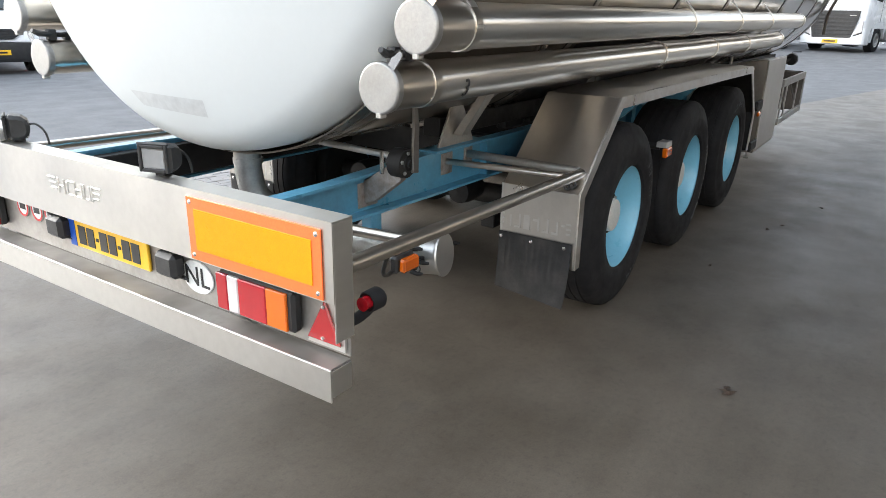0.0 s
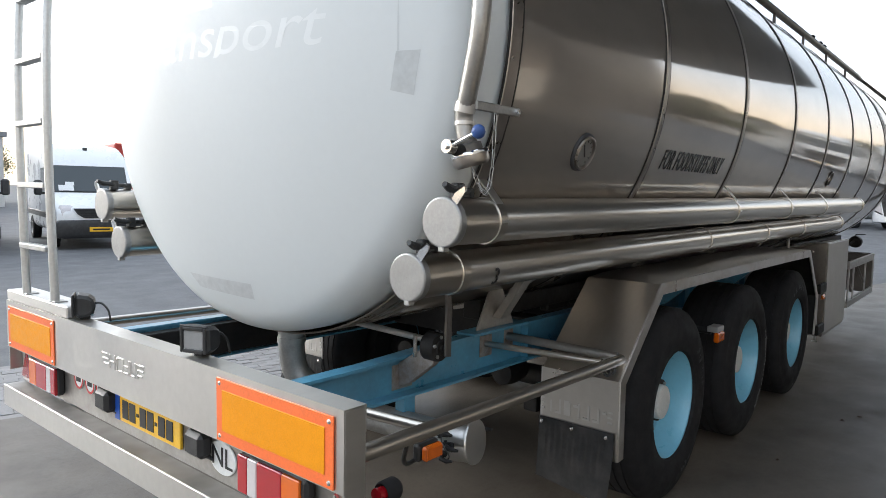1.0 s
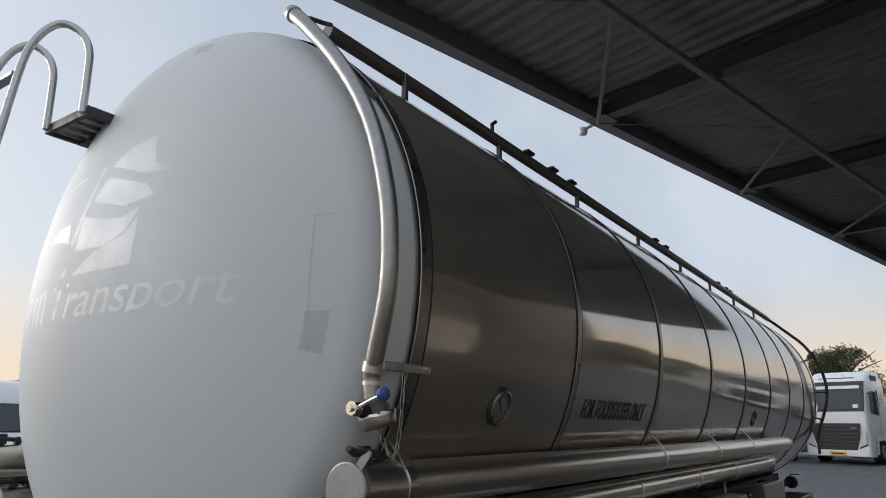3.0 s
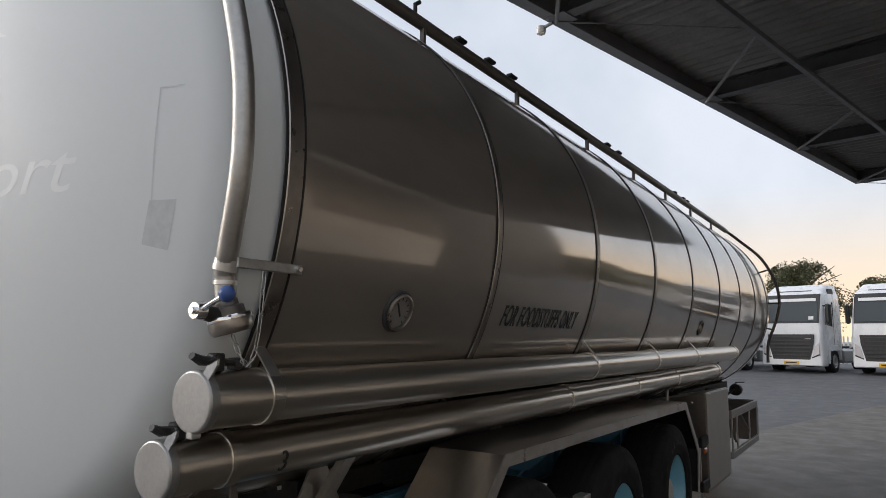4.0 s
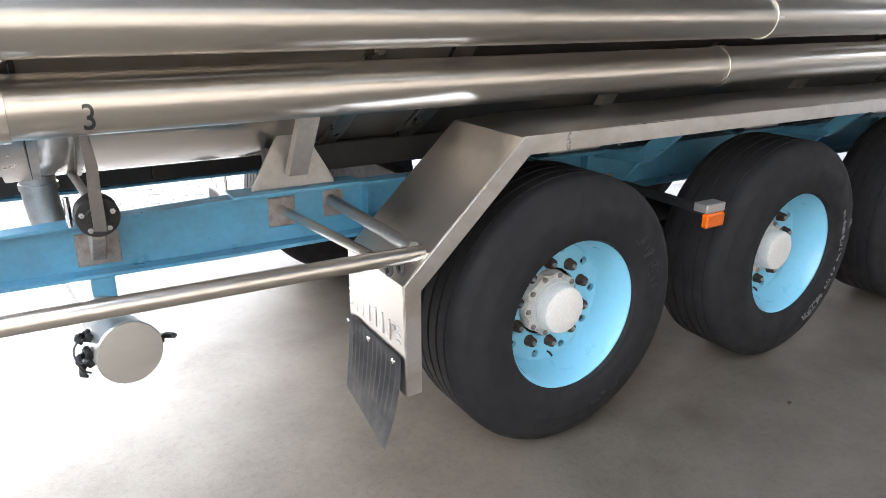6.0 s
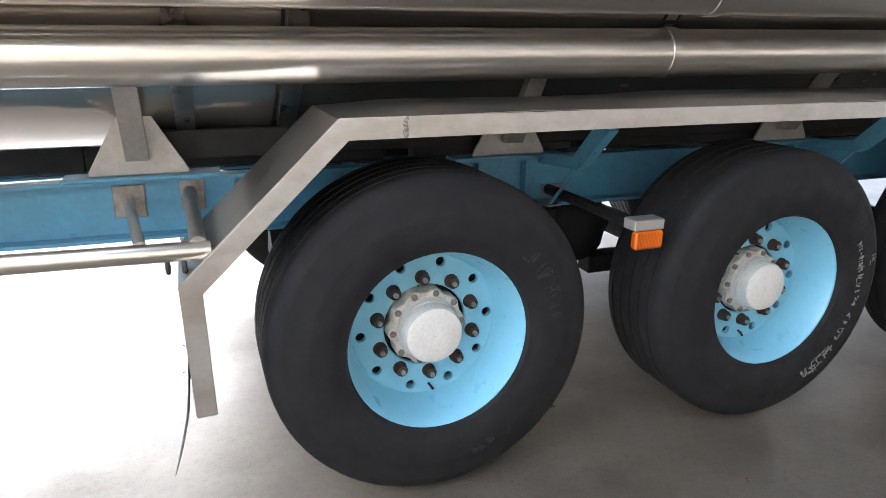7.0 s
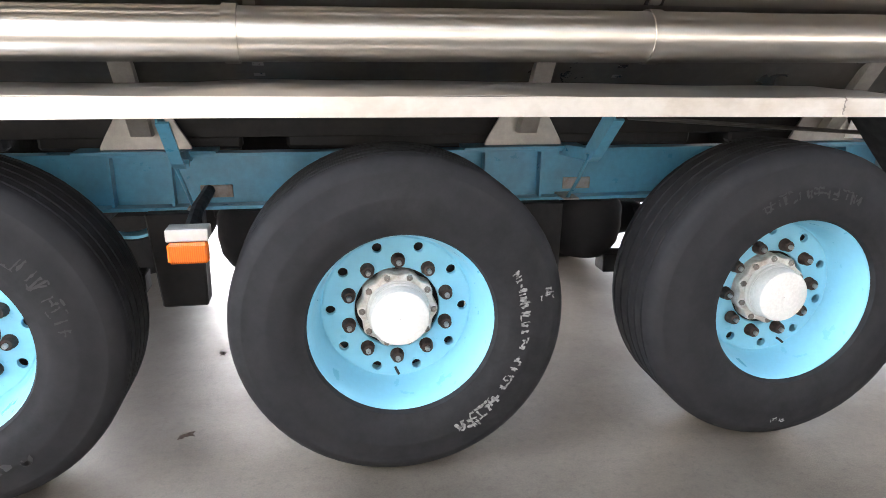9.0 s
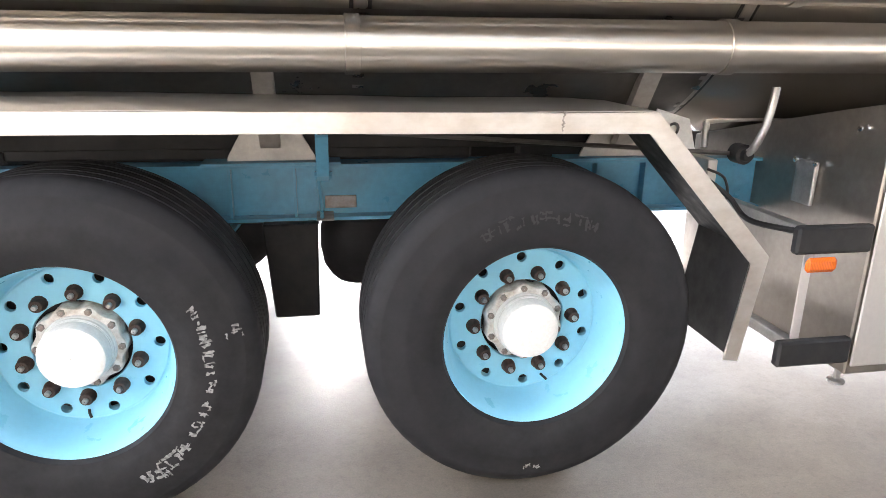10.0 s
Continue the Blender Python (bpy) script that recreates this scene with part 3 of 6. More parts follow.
# hose tubes along both sides
def hose_tube(s, y, z, x0, x1, straps, slope=.0062, r=.078):
    m = Matrix.Translation((0, s * y, z))
    bm = bmesh.new()
    prof = [(.001, x0 + .02), (.0795, x0 + .02), (.0795, x0 + .24), (r + .001, x0 + .245), (r, x0 + .25)] + [(r, x0 + .25 + (x1 - x0 - .25) * i / 12) for i in range(1, 13)] + [(r + .006, x1 + .002), (r + .006, x1 + .05), (.001, x1 + .055)]
    add_lathe(bm, prof, 40, ALONG_X)
    for v in bm.verts:
        v.co.z += (v.co.x - x0) * slope
        v.co.y += s * (v.co.x - x0) * .012
    ob = part("hose_tube", finish(bm, 40), TUBE, trailer, "round stainless steel hose tube", m)
    cap = part("end_cap", lathe([(.001, -.0115), (.078, -.0115), (.082, -.010), (.085, -.006), (.086, .004), (.084, .02), (.079, .022)], 40, Matrix.Translation((x0, 0, 0)) @ ALONG_X, smooth=18), CAPMAT, ob, "pale alloy end cap")
    lug = bmesh.new()
    add_prism(lug, [(-.014, .07), (.014, .07), (.016, .135), (.008, .148), (-.008, .148), (-.016, .135)], 0, x0 - .006, x0 + .002)
    part("hasp", finish(lug), CHROME, ob, "bright slotted hasp", pose(0, 0, 0, -36 * s))
    bm = bmesh.new()
    add_tube(bm, [(x0 - .05, -.045, .125), (x0 - .02, -.04, .112), (x0 + .06, -.02, .105), (x0 + .14, 0, .10)], [.010, .014, .012, .010], 8)
    add_box(bm, x0 + .03, x0 + .07, -.035, .0, .078, .13, .005)
    add_box(bm, x0 + .12, x0 + .15, -.015, .025, .08, .115, .005)
    part("latch_lever", finish(bm, 40), PLASTIC, ob, "black plastic latch lever")
    foot = bmesh.new()
    add_box(foot, x0 - .012, x0 + .02, -.012, .012, -.098, -.078, .003)
    part("hinge", finish(foot), GALV, ob)
    for x in straps:
        dz = (x - x0) * slope
        part("strap", lathe([(r + .001, x - .022), (r + .006, x - .021), (r + .006, x + .021), (r + .001, x + .022)], 40, Matrix.Translation((0, s * (x - x0) * .012, dz)) @ ALONG_X), TUBE, ob, "thin steel strap")
    return ob


for s in (-1, 1):
    hose_tube(s, 1.158, 1.541, -1.895 if s < 0 else -1.98, 5.2, (-1.664, .91, 2.19, 3.4))
    hose_tube(s, 1.012, 1.345, -1.90 if s < 0 else -1.96, 4.95, (-1.678, .867, 2.15, 3.3))
bm = letters("3", .10)
for v in bm.verts:
    v.co.x *= .72
on_shell(bm, -1.49, 1.318, "numeral", INK, -1, .0015, trailer, r=.078, yc=-1.017, zc=1.347)
# straps that hang the upper tubes on the bands
for s in (-1, 1):
    for x in (-1.662, .91, 2.19, 3.41):
        wide = .042 if x < 0 else .028
        zt = 1.541 + (x + 1.9) * .0062
        bm = bmesh.new()
        yt = -1.158 - (x + 1.9) * .012
        pts = [(yt + .022, zt + .15), (yt - .012, zt + .115), (yt - .055, zt + .066), (yt - .077, zt + .03), (yt - .085, zt), (yt - .077, zt - .03)]
        for (ya, za), (yb, zb) in zip(pts, pts[1:]):
            n = Vector((yb - ya, zb - za)).normalized()
            o = Vector((n.y, -n.x)) * .006
            add_prism(bm, [(ya, za), (yb, zb), (yb - o.x, zb - o.y), (ya - o.x, za - o.y)], 0, x - wide / 2, x + wide / 2)
        for v in bm.verts:
            v.co.y *= -s
        part("tube_bracket", finish(bm), STEEL, trailer, "bent steel strap holding the hose tube")

# vent pipe down the edge of the dish, with its drain valve
RV = 1.284
arc = []
for d, out in ((123, .046), (126, .036), (131, .018), (137, .006), (144, 0), (152, 0), (160, 0), (170, 0), (178, 0), (185, 0)):
    an = radians(d)
    arc.append((-1.88, (RV + out) * math.cos(an), TC + (RV + out) * math.sin(an)))
vent = part("vent_pipe", tube(smooth_path(arc + [(-1.862, -1.225, 1.96), (-1.85, -1.20, 1.90), (-1.846, -1.197, 1.87), (-1.844, -1.204, 1.82), (-1.842, -1.212, 1.79)], 6), .031, 16), PIPE, trailer, "bent stainless vent pipe")
tip = Vector(arc[0])
part("pipe_flange", lathe([(.020, .016), (.034, .016), (.036, .010), (.036, -.012), (.031, -.014)], 20, Matrix.Translation(tip) @ (tip - Vector(arc[1])).to_track_quat("Z", "Y").to_matrix().to_4x4()), GALV, vent, "open flanged pipe end")
part("pipe_lug", tube([(-1.86, -.80, 3.34), (-1.78, -.80, 3.36), (-1.70, -.76, 3.41)], .010, 8), RAILMAT, vent)
part("pipe_collar", lathe([(.031, -.016), (.036, -.016), (.036, .016), (.031, .016)], 24, pose(-1.852, -1.206, 1.915, 14)), STEEL, vent)
part("pipe_collar", lathe([(.031, -.006), (.034, -.006), (.034, .006), (.031, .006)], 24, pose(-1.846, -1.199, 1.865, 0)), STEEL, vent)
part("pipe_bracket", box(-1.85, -1.60, -1.252, -1.240, 1.905, 1.935, .003), GALV, vent)
part("bracket_bolt", lathe([(.001, .014), (.009, .014), (.010, 0)], 6, Matrix.Translation((-1.622, -1.252, 1.92)) @ OUT_Y), CHROME, vent)
part("pipe_bracket", box(-1.88, -1.62, -1.05, -1.03, 2.97, 3.0, .003), GALV, vent)
VALVE = pose(-1.843, -1.222, 1.764, -10, -12) @ Matrix.Scale(.98, 4)
valve = part("drain_valve", lathe([(.030, .060), (.034, .05), (.034, .038), (.046, .034), (.048, .010), (.043, .007)], 28, VALVE), RAILMAT, trailer, "grey butterfly drain valve with screw cap")
part("valve_cap", lathe([(.046, .004), (.061, .003), (.062, -.004), (.062, -.026), (.058, -.034), (.052, -.04), (.050, -.036), (.001, -.035)], 28, VALVE), BAND, valve, "dull steel screw cap")
part("clamp_ring", lathe([(.05, .012), (.064, .010), (.066, .004), (.066, -.002), (.05, -.004)], 28, VALVE), CHROME, valve)
part("valve_spindle", tube([(-1.841, -1.222, 1.765), (-1.90, -1.218, 1.775), (-1.93, -1.216, 1.781)], [.024, .022, .020], 14), BLACK, valve)
part("hand_nut", lathe([(.001, .018), (.010, .018), (.011, .008), (.022, .008), (.025, 0), (.025, -.02), (.001, -.022)], 18, Matrix.Translation((-1.948, -1.215, 1.784)) @ ALONG_X @ pose(0, 0, 0, 180)), CHROME, valve, "bright round nut")
part("lever", tube([(-1.940, -1.225, 1.784), (-1.948, -1.27, 1.800), (-1.950, -1.325, 1.820)], [.008, .0075, .007], 10), CHROME, valve)
part("knob", lathe([(.001, .022), (.010, .020), (.018, .013), (.022, 0), (.018, -.013), (.010, -.020), (.001, -.022)], 20, pose(-1.95, -1.336, 1.824)), KNOB, valve, "blue ball knob")
link = mesh_of("chain_link", finish(add_tube(bmesh.new(), [(.0062 * math.cos(2 * math.pi * k / 12), 0, .0062 * math.sin(2 * math.pi * k / 12) + (.015 if math.sin(2 * math.pi * k / 12) > 0 else -.015)) for k in range(13)], .0019, 6, False), 60), GALV)
hang = smooth_path([(-1.835, -1.228, 1.720), (-1.828, -1.25, 1.668), (-1.805, -1.26, 1.640), (-1.785, -1.265, 1.68), (-1.772, -1.265, 1.78), (-1.765, -1.265, 1.90)], 2)
k = 0
for a, b in zip(hang, hang[1:]):
    d = b - a
    part("chain_link", link, CHROME, valve, at=Matrix.Translation((a + b) / 2) @ d.to_track_quat("Z", "Y").to_matrix().to_4x4() @ pose(0, 0, 0, 0, 0, 90 * (k % 2)) @ Matrix.Diagonal((1, 1, max(.8, d.length / .040), 1)))
    k += 1

# top rail and walkway fittings
rail = part("top_rail", tube([(-1.68, -.72, 3.405), (-.9, -.77, 3.375), (7.6, -.78, 3.395), (7.95, -.76, 3.41)], .034, 12), RAILMAT, trailer, "dark steel tube rail along the tank top")
hoop = part("front_hoop", tube(smooth_path([(7.94, -.76, 3.41), (8.25, -.75, 3.42), (8.37, -.88, 3.30), (8.4, -1.18, 3.0), (8.4, -1.36, 2.63), (8.4, -1.40, 2.3), (8.4, -1.33, 2.0), (8.4, -1.22, 1.7), (8.4, -1.20, 1.4)], 5), .022, 10), RAILMAT, trailer, "dark tube hoop round the front of the tank")
for z, y in ((2.82, -1.27), (2.3, -1.40), (1.9, -1.29)):
    part("hoop_stay", tube([(8.4, y, z), (8.25, y * .90, TC + (z - TC) * .9)], .012, 8), RAILMAT, hoop)
for x in (-1.2, -.3, .8, 2.07, 3.3, 4.44, 5.6, 6.8):
    part("rail_clip", box(x - .014, x + .014, -.79, -.765, 3.25, 3.40, .003), RAILMAT, rail)
for x in (.1, .45, .75, 2.6, 2.9, 4.9, 5.3, 5.5):
    part("rail_fitting", box(x - .045, x + .045, -.79, -.74, 3.43, 3.455, .008), BLACK, rail, "small dark fitting on the rail")
part("rail_fitting", tube([(-.35, -.76, 3.41), (-.35, -.76, 3.47), (-.31, -.76, 3.50)], .012, 8), BLACK, rail)
part("walkway", box(-1.5, 8.2, -.32, .32, TC + TR - .03, TC + TR + .05, .005), GALV, trailer, "grated walkway on the tank top")

# ---- chassis ----
def beam_drop(x):
    """How much lower the rear of the beam runs."""
    return .022 * min(1, max(0, (-1.10 - x) / .65))


def chassis_beam(s):
    bm = bmesh.new()
    for a, b in ((-2.335, -1.75), (-1.75, -1.10), (-1.10, 5.2)):
        add_box(bm, a, b, -.645, -.575, .943, .955, 0)
        add_box(bm, a, b, -.66, -.56, .752, .764, 0)
        add_box(bm, a, b, -.600, -.590, .763, .944, 0)
    for x in (-.55, .37, .575, 1.73, 1.955, 3.1, 3.3):
        add_box(bm, x - .005, x + .005, -.645, -.599, .764, .943, 0)
    for v in bm.verts:
        v.co.z += beam_drop(v.co.x) * (-1 if v.co.z > .85 else .5) * (1 if s < 0 else -.4)
    for x in (-.825, .50, 1.88, 3.18) if s < 0 else ():
        add_box(bm, x - .24, x + .24, -.67, -.56, .9555, .967, .002)
    for v in bm.verts:
        v.co.y *= -s
    return part("chassis_beam", finish(bm), BLUE, trailer, "light blue painted steel chassis beam")


for s in (-1, 1):
    chassis_beam(s)
# added black boxes: the shaded inner web of the far beam, as colour
for a, b in ((-2.30, -1.15), (-1.148, 5.0)):
    part("cable_duct", box(a, b, .50, .572, .785, .94, .004), BLACK, trailer, "black box standing for the shade on the beam's inner web")
# cross members coloured black to keep the underside dark
for x in (-.3, .66, 1.98, 3.4, 4.8):
    part("cross_member", box(x - .04, x + .04, -.56, .56, .76, .93, .004), BLACK, trailer)
# black subframe below the tank
for s in (-1, 1):
    part("subframe_rail", box(-.9, 3.42, s * .52 - .05, s * .52 + .05, 1.0, 1.10, .004), BLACK, trailer, "black subframe rail under the tank")
    # added black board that fills the dark zone under the tank
    part("under_tank_filler", box(-1.25, 3.7, s * .80 - .012, s * .80 + .012, 1.03, 1.13, .004) if s > 0 else box(-.2, 3.45, -.50, -.44, 1.0, 1.16, .004), BLACK, trailer)
# added black fillers above the beam, with gaps left between them
for a, b in ((-.22, .02), (.12, .82), (.98, 2.62), (2.80, 3.35)):
    part("hose_sleeve", box(a, b, -.56, -.50, .956, 1.02, .012), BLACK, trailer, "added black filler box along the beam")
# saddles and posts
for s in (-1, 1):
    for x in (-.835, .50, 1.88, 3.18):
        part("saddle", prism([(x - .155, .968), (x + .155, .968), (x + .15, .985), (x + .05, 1.16), (x + .03, 1.20), (x - .03, 1.20), (x - .05, 1.16), (x - .15, .985)], 1, s * .625 - .006, s * .625 + .006, .002), SADDLE, trailer, "cut steel saddle plate")
        bm = bmesh.new()
        add_prism(bm, [(.63, 1.02), (.68, 1.02), (.98, 1.47), (.90, 1.40)], 0, x - .034, x + .034)
        for v in bm.verts:
            v.co.y *= s
        part("saddle_post", finish(bm), SADDLE, trailer)
    bm = bmesh.new()
    for x in (-.68, -.35):
        add_lathe(bm, [(TR + .002, x - .03), (TR + .02, x - .03), (TR + .02, x + .03), (TR + .002, x + .03)], 96, AXIS)
    for v in [v for v in bm.verts if not (v.co.z < 1.5 and v.co.y * s > .2)]:
        bm.verts.remove(v)
    part("tank_rib", finish(bm, 30), BAND, trailer)
for x in (-1.7, -1.62, -1.5):
    bm = bmesh.new()
    add_lathe(bm, [(TR + .001, x - .012), (TR + .008, x - .012), (TR + .008, x + .012), (TR + .001, x + .012)], 128, AXIS)
    for v in [v for v in bm.verts if v.co.z > 1.35]:
        bm.verts.remove(v)
    part("tank_rib", finish(bm, 30), BAND, trailer)
# an added dark sheet that darkens the belly ahead of x -.33
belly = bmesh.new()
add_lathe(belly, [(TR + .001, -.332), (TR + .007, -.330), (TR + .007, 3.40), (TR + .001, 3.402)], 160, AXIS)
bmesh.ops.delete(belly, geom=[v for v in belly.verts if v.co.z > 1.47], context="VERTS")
part("belly_sheet", finish(belly, 30), BELLY, trailer, "added dark sheet under the tank")
# discharge outlet below the rear of the tank
out = part("outlet_pipe", tube(smooth_path([(-1.62, 0, 1.02), (-1.62, 0, .88), (-1.60, -.02, .76), (-1.55, -.12, .68), (-1.55, -.3, .645), (-1.50, -.84, .635)], 6), .062, 20), GALV, trailer, "bent stainless discharge pipe")
part("pipe_joint", lathe([(.062, -.012), (.068, -.012), (.068, .012), (.062, .012)], 24, pose(-1.62, 0, .93)), GALV, out)
DRUM = Matrix.Translation((-1.478, -.985, .642)) @ pose(0, 0, 0, -6, 0, 10) @ OUT_Y @ Matrix.Scale(.84, 4)
drum = part("coupling_drum", lathe([(.001, -.20), (.060, -.20), (.064, -.17), (.098, -.165), (.102, -.14), (.102, 0), (.108, .002), (.110, .012), (.106, .02), (.001, .022)], 40, DRUM), STEEL, trailer, "polished coupling drum with round cover")
for an, back in ((2, -.02), (150, -.09), (176, -.055), (200, -.10)):
    lev = bmesh.new()
    add_box(lev, .100, .124, -.014, .014, back - .045, back + .012, .004)
    add_tube(lev, [(.120, 0, back - .02), (.142, .004, back - .005), (.152, .008, back + .03), (.144, .012, back + .055)], [.010, .012, .011, .006], 8)
    add_tube(lev, [(.112, -.022, back - .03), (.112, .022, back - .03)], .008, 8)
    for v in lev.verts:
        v.co = DRUM @ Matrix.Rotation(radians(an), 4, "Z") @ v.co
    part("clamp_lever", finish(lev, 40), BLACK, drum, "black cam lever")
part("safety_wire", tube(smooth_path([DRUM @ Vector(p) for p in ((-.10, .07, -.11), (-.15, .03, -.08), (-.145, -.03, -.05), (-.11, -.07, -.09))], 5), .003, 6), DARKSTEEL, drum)
part("pipe_bracket", box(-1.53, -1.46, -.655, -.60, .63, .757, .003), BLUE, out, "light blue bracket under the beam")
# remote valve lever on the beam
bolt_small = mesh_of("hub_bolt", lathe([(.008, 0), (.008, .007), (.001, .008)], 6, OUT_Y, smooth=20), GALV)
lever = part("lever_hub", lathe([(.001, .034), (.014, .034), (.016, .026), (.03, .026), (.034, .020), (.058, .018), (.061, .010), (.061, -.045), (.052, -.05), (.001, -.05)], 24, Matrix.Translation((-1.49, -.80, 1.0)) @ OUT_Y), BLACK, trailer, "dark round hub of the valve lever")
part("lever_arm", prism([(-1.508, .97), (-1.472, .965), (-1.474, 1.08), (-1.472, 1.16), (-1.483, 1.25), (-1.509, 1.25), (-1.502, 1.15), (-1.507, 1.08)], 1, -.862, -.850, .003), RAILMAT, lever, "flat grey steel lever")
for k in range(5):
    an = radians(72 * k + 20)
    part("hub_bolt", bolt_small, GALV, lever, at=Matrix.Translation((-1.49 + .043 * math.cos(an), -.818, 1.0 + .043 * math.sin(an))))
part("lever_rod", tube([(-1.49, -.79, 1.02), (-1.53, -.22, 1.05)], .014, 10), GALV, lever)
part("lever_bracket", prism([(-.60, .80), (-.60, .90), (-.74, .99), (-.80, .99), (-.80, .93), (-.66, .82)], 0, -1.515, -1.475, .003), RUSTWELD, lever)
part("weld_plate", box(-1.555, -1.425, -.606, -.599, .785, .895, .003), RUSTWELD, lever, "bare weathered steel pad")
part("lever_pin", tube([(-1.56, -.74, 1.05), (-1.56, -.74, .96)], .009, 8), CHROME, lever)

# ---- running gear ----
AXLES = (-.004, 1.334, 2.687)
HZ = .506                       # height of the hubs
TYRE = [(.292, .172), (.300, .188), (.330, .1935), (.332, .1945), (.36, .197), (.385, .1968), (.405, .1955), (.411, .1952), (.417, .1937), (.45, .187), (.478, .1768), (.482, .1768), (.486, .1752), (.490, .1735), (.505, .166), (.5215, .150), (.5275, .135)]
GROOVES = [.108, .055, .0, -.055, -.108]


def tyre_bm():
    prof = list(TYRE)
    for g in GROOVES:
        prof += [(.530, g + .006), (.524, g + .004), (.524, g - .004), (.530, g - .006)]
    prof += [(r, -h) for r, h in reversed(TYRE)]
    bm = bmesh.new()
    add_lathe(bm, prof, 72, OUT_Y)
    return finish(bm, 32)


def rim_bm():
    bm = bmesh.new()
    add_lathe(bm, [(.292, .135), (.300, .140), (.3005, .146), (.297, .1485), (.290, .145), (.282, .126), (.275, .098), (.268, .060), (.262, .038), (.257, .016), (.252, .002), (.249, -.003), (.246, -.003), (.242, .0)], 60, OUT_Y)
    add_lathe(bm, [(.190, .0), (.143, .0), (.140, -.004), (.140, -.02)], 60, OUT_Y)
    add_lathe(bm, [(.252, -.004), (.2362, -.004)], 60, OUT_Y)
    add_lathe(bm, [(.1995, -.004), (.186, -.004)], 60, OUT_Y)
    r0, r1, rc, half = .190, .242, .218, radians(18)
    for k in range(10):                           # the disc, with its ten round openings
        mid, outer, rim, deep = radians(36 * k + 18), [], [], []
        up, down = math.atan2(r1 - rc, half * rc), math.atan2(rc - r0, half * rc)
        turns = [2 * math.pi * j / 24 for j in range(24)]
        for corner in (up, math.pi - up, math.pi + down, 2 * math.pi - down):
            near = min(range(24), key=lambda j: abs(2 * math.pi * j / 24 - corner))
            turns[near] = corner
        for th in turns:
            du, dr = math.cos(th), math.sin(th)
            t = min((half * rc) / abs(du) if abs(du) > 1e-6 else 9, ((r1 - rc) if dr > 0 else (rc - r0)) / abs(dr) if abs(dr) > 1e-6 else 9)
            for ring, d, h in ((outer, t, 0), (rim, .0165, 0), (deep, .0155, -.016)):
                an, rr = mid + du * d / rc, rc + dr * d
                ring.append(bm.verts.new(OUT_Y @ Vector((rr * math.cos(an), rr * math.sin(an), h))))
        for j in range(24):
            i = (j + 1) % 24
            bm.faces.new((outer[j], outer[i], rim[i], rim[j]))
            bm.faces.new((rim[j], rim[i], deep[i], deep[j]))
    add_lathe(bm, [(.292, .135), (.286, .025), (.280, -.175), (.298, -.195)], 60, OUT_Y)
    bmesh.ops.remove_doubles(bm, verts=bm.verts, dist=.0012)
    return finish(bm, 32)


tyre_mesh, rim_mesh = mesh_of("tyre", tyre_bm(), RUBBER), mesh_of("rim", rim_bm(), RIMBLUE)
nut_mesh = mesh_of("wheel_nut", lathe([(.0235, 0), (.0235, .005), (.0210, .009), (.0200, .027), (.0175, .032), (.001, .0335)], 14, OUT_Y, smooth=40), RUST)


def flange_bm():
    """A thick cast flange whose edge swells into ten lugs round its bolts."""
    def ring(r, h, swell):
        return [bm.verts.new(OUT_Y @ Vector(((r + swell * lug(j)) * math.cos(2 * math.pi * j / 80), (r + swell * lug(j)) * math.sin(2 * math.pi * j / 80), h))) for j in range(80)]

    def lug(j):
        return .5 - .5 * math.cos(2 * math.pi * j / 8)
    bm = bmesh.new()
    rows = [ring(*a) for a in ((.121, -.04, .012), (.121, .016, .012), (.118, .021, .012), (.109, .024, .003), (.104, .024, 0), (.102, .015, 0), (.100, .015, 0), (.098, .05, 0))]
    for a, b in zip(rows, rows[1:]):
        for j in range(80):
            bm.faces.new((a[j], a[(j + 1) % 80], b[(j + 1) % 80], b[j]))
    return finish(bm, 30)


flange_mesh = mesh_of("hub_flange", flange_bm(), HUBWHITE)
cap_mesh = mesh_of("hub_cap", lathe([(.104, .005), (.103, .03), (.100, .034), (.100, .046), (.096, .05), (.095, .086), (.091, .096), (.082, .101), (.01, .102), (.001, .100)], 40, OUT_Y), HUBCAP)
stud_mesh = mesh_of("wheel_stud", lathe([(.0085, -.002), (.0085, .009), (.006, .012), (.001, .012)], 10, OUT_Y, smooth=40), GALV)
bolt_mesh = mesh_of("hub_bolt", lathe([(.011, 0), (.011, .008), (.007, .011), (.001, .011)], 6, OUT_Y, smooth=20), RUSTWELD)
random.seed(9)


def sidewall(r):
    """How far the sidewall stands out at a radius."""
    for (ra, ha), (rb, hb) in zip(TYRE, TYRE[1:]):
        if ra <= r <= rb:
            return ha + (hb - ha) * (r - ra) / (rb - ra)
    return .15


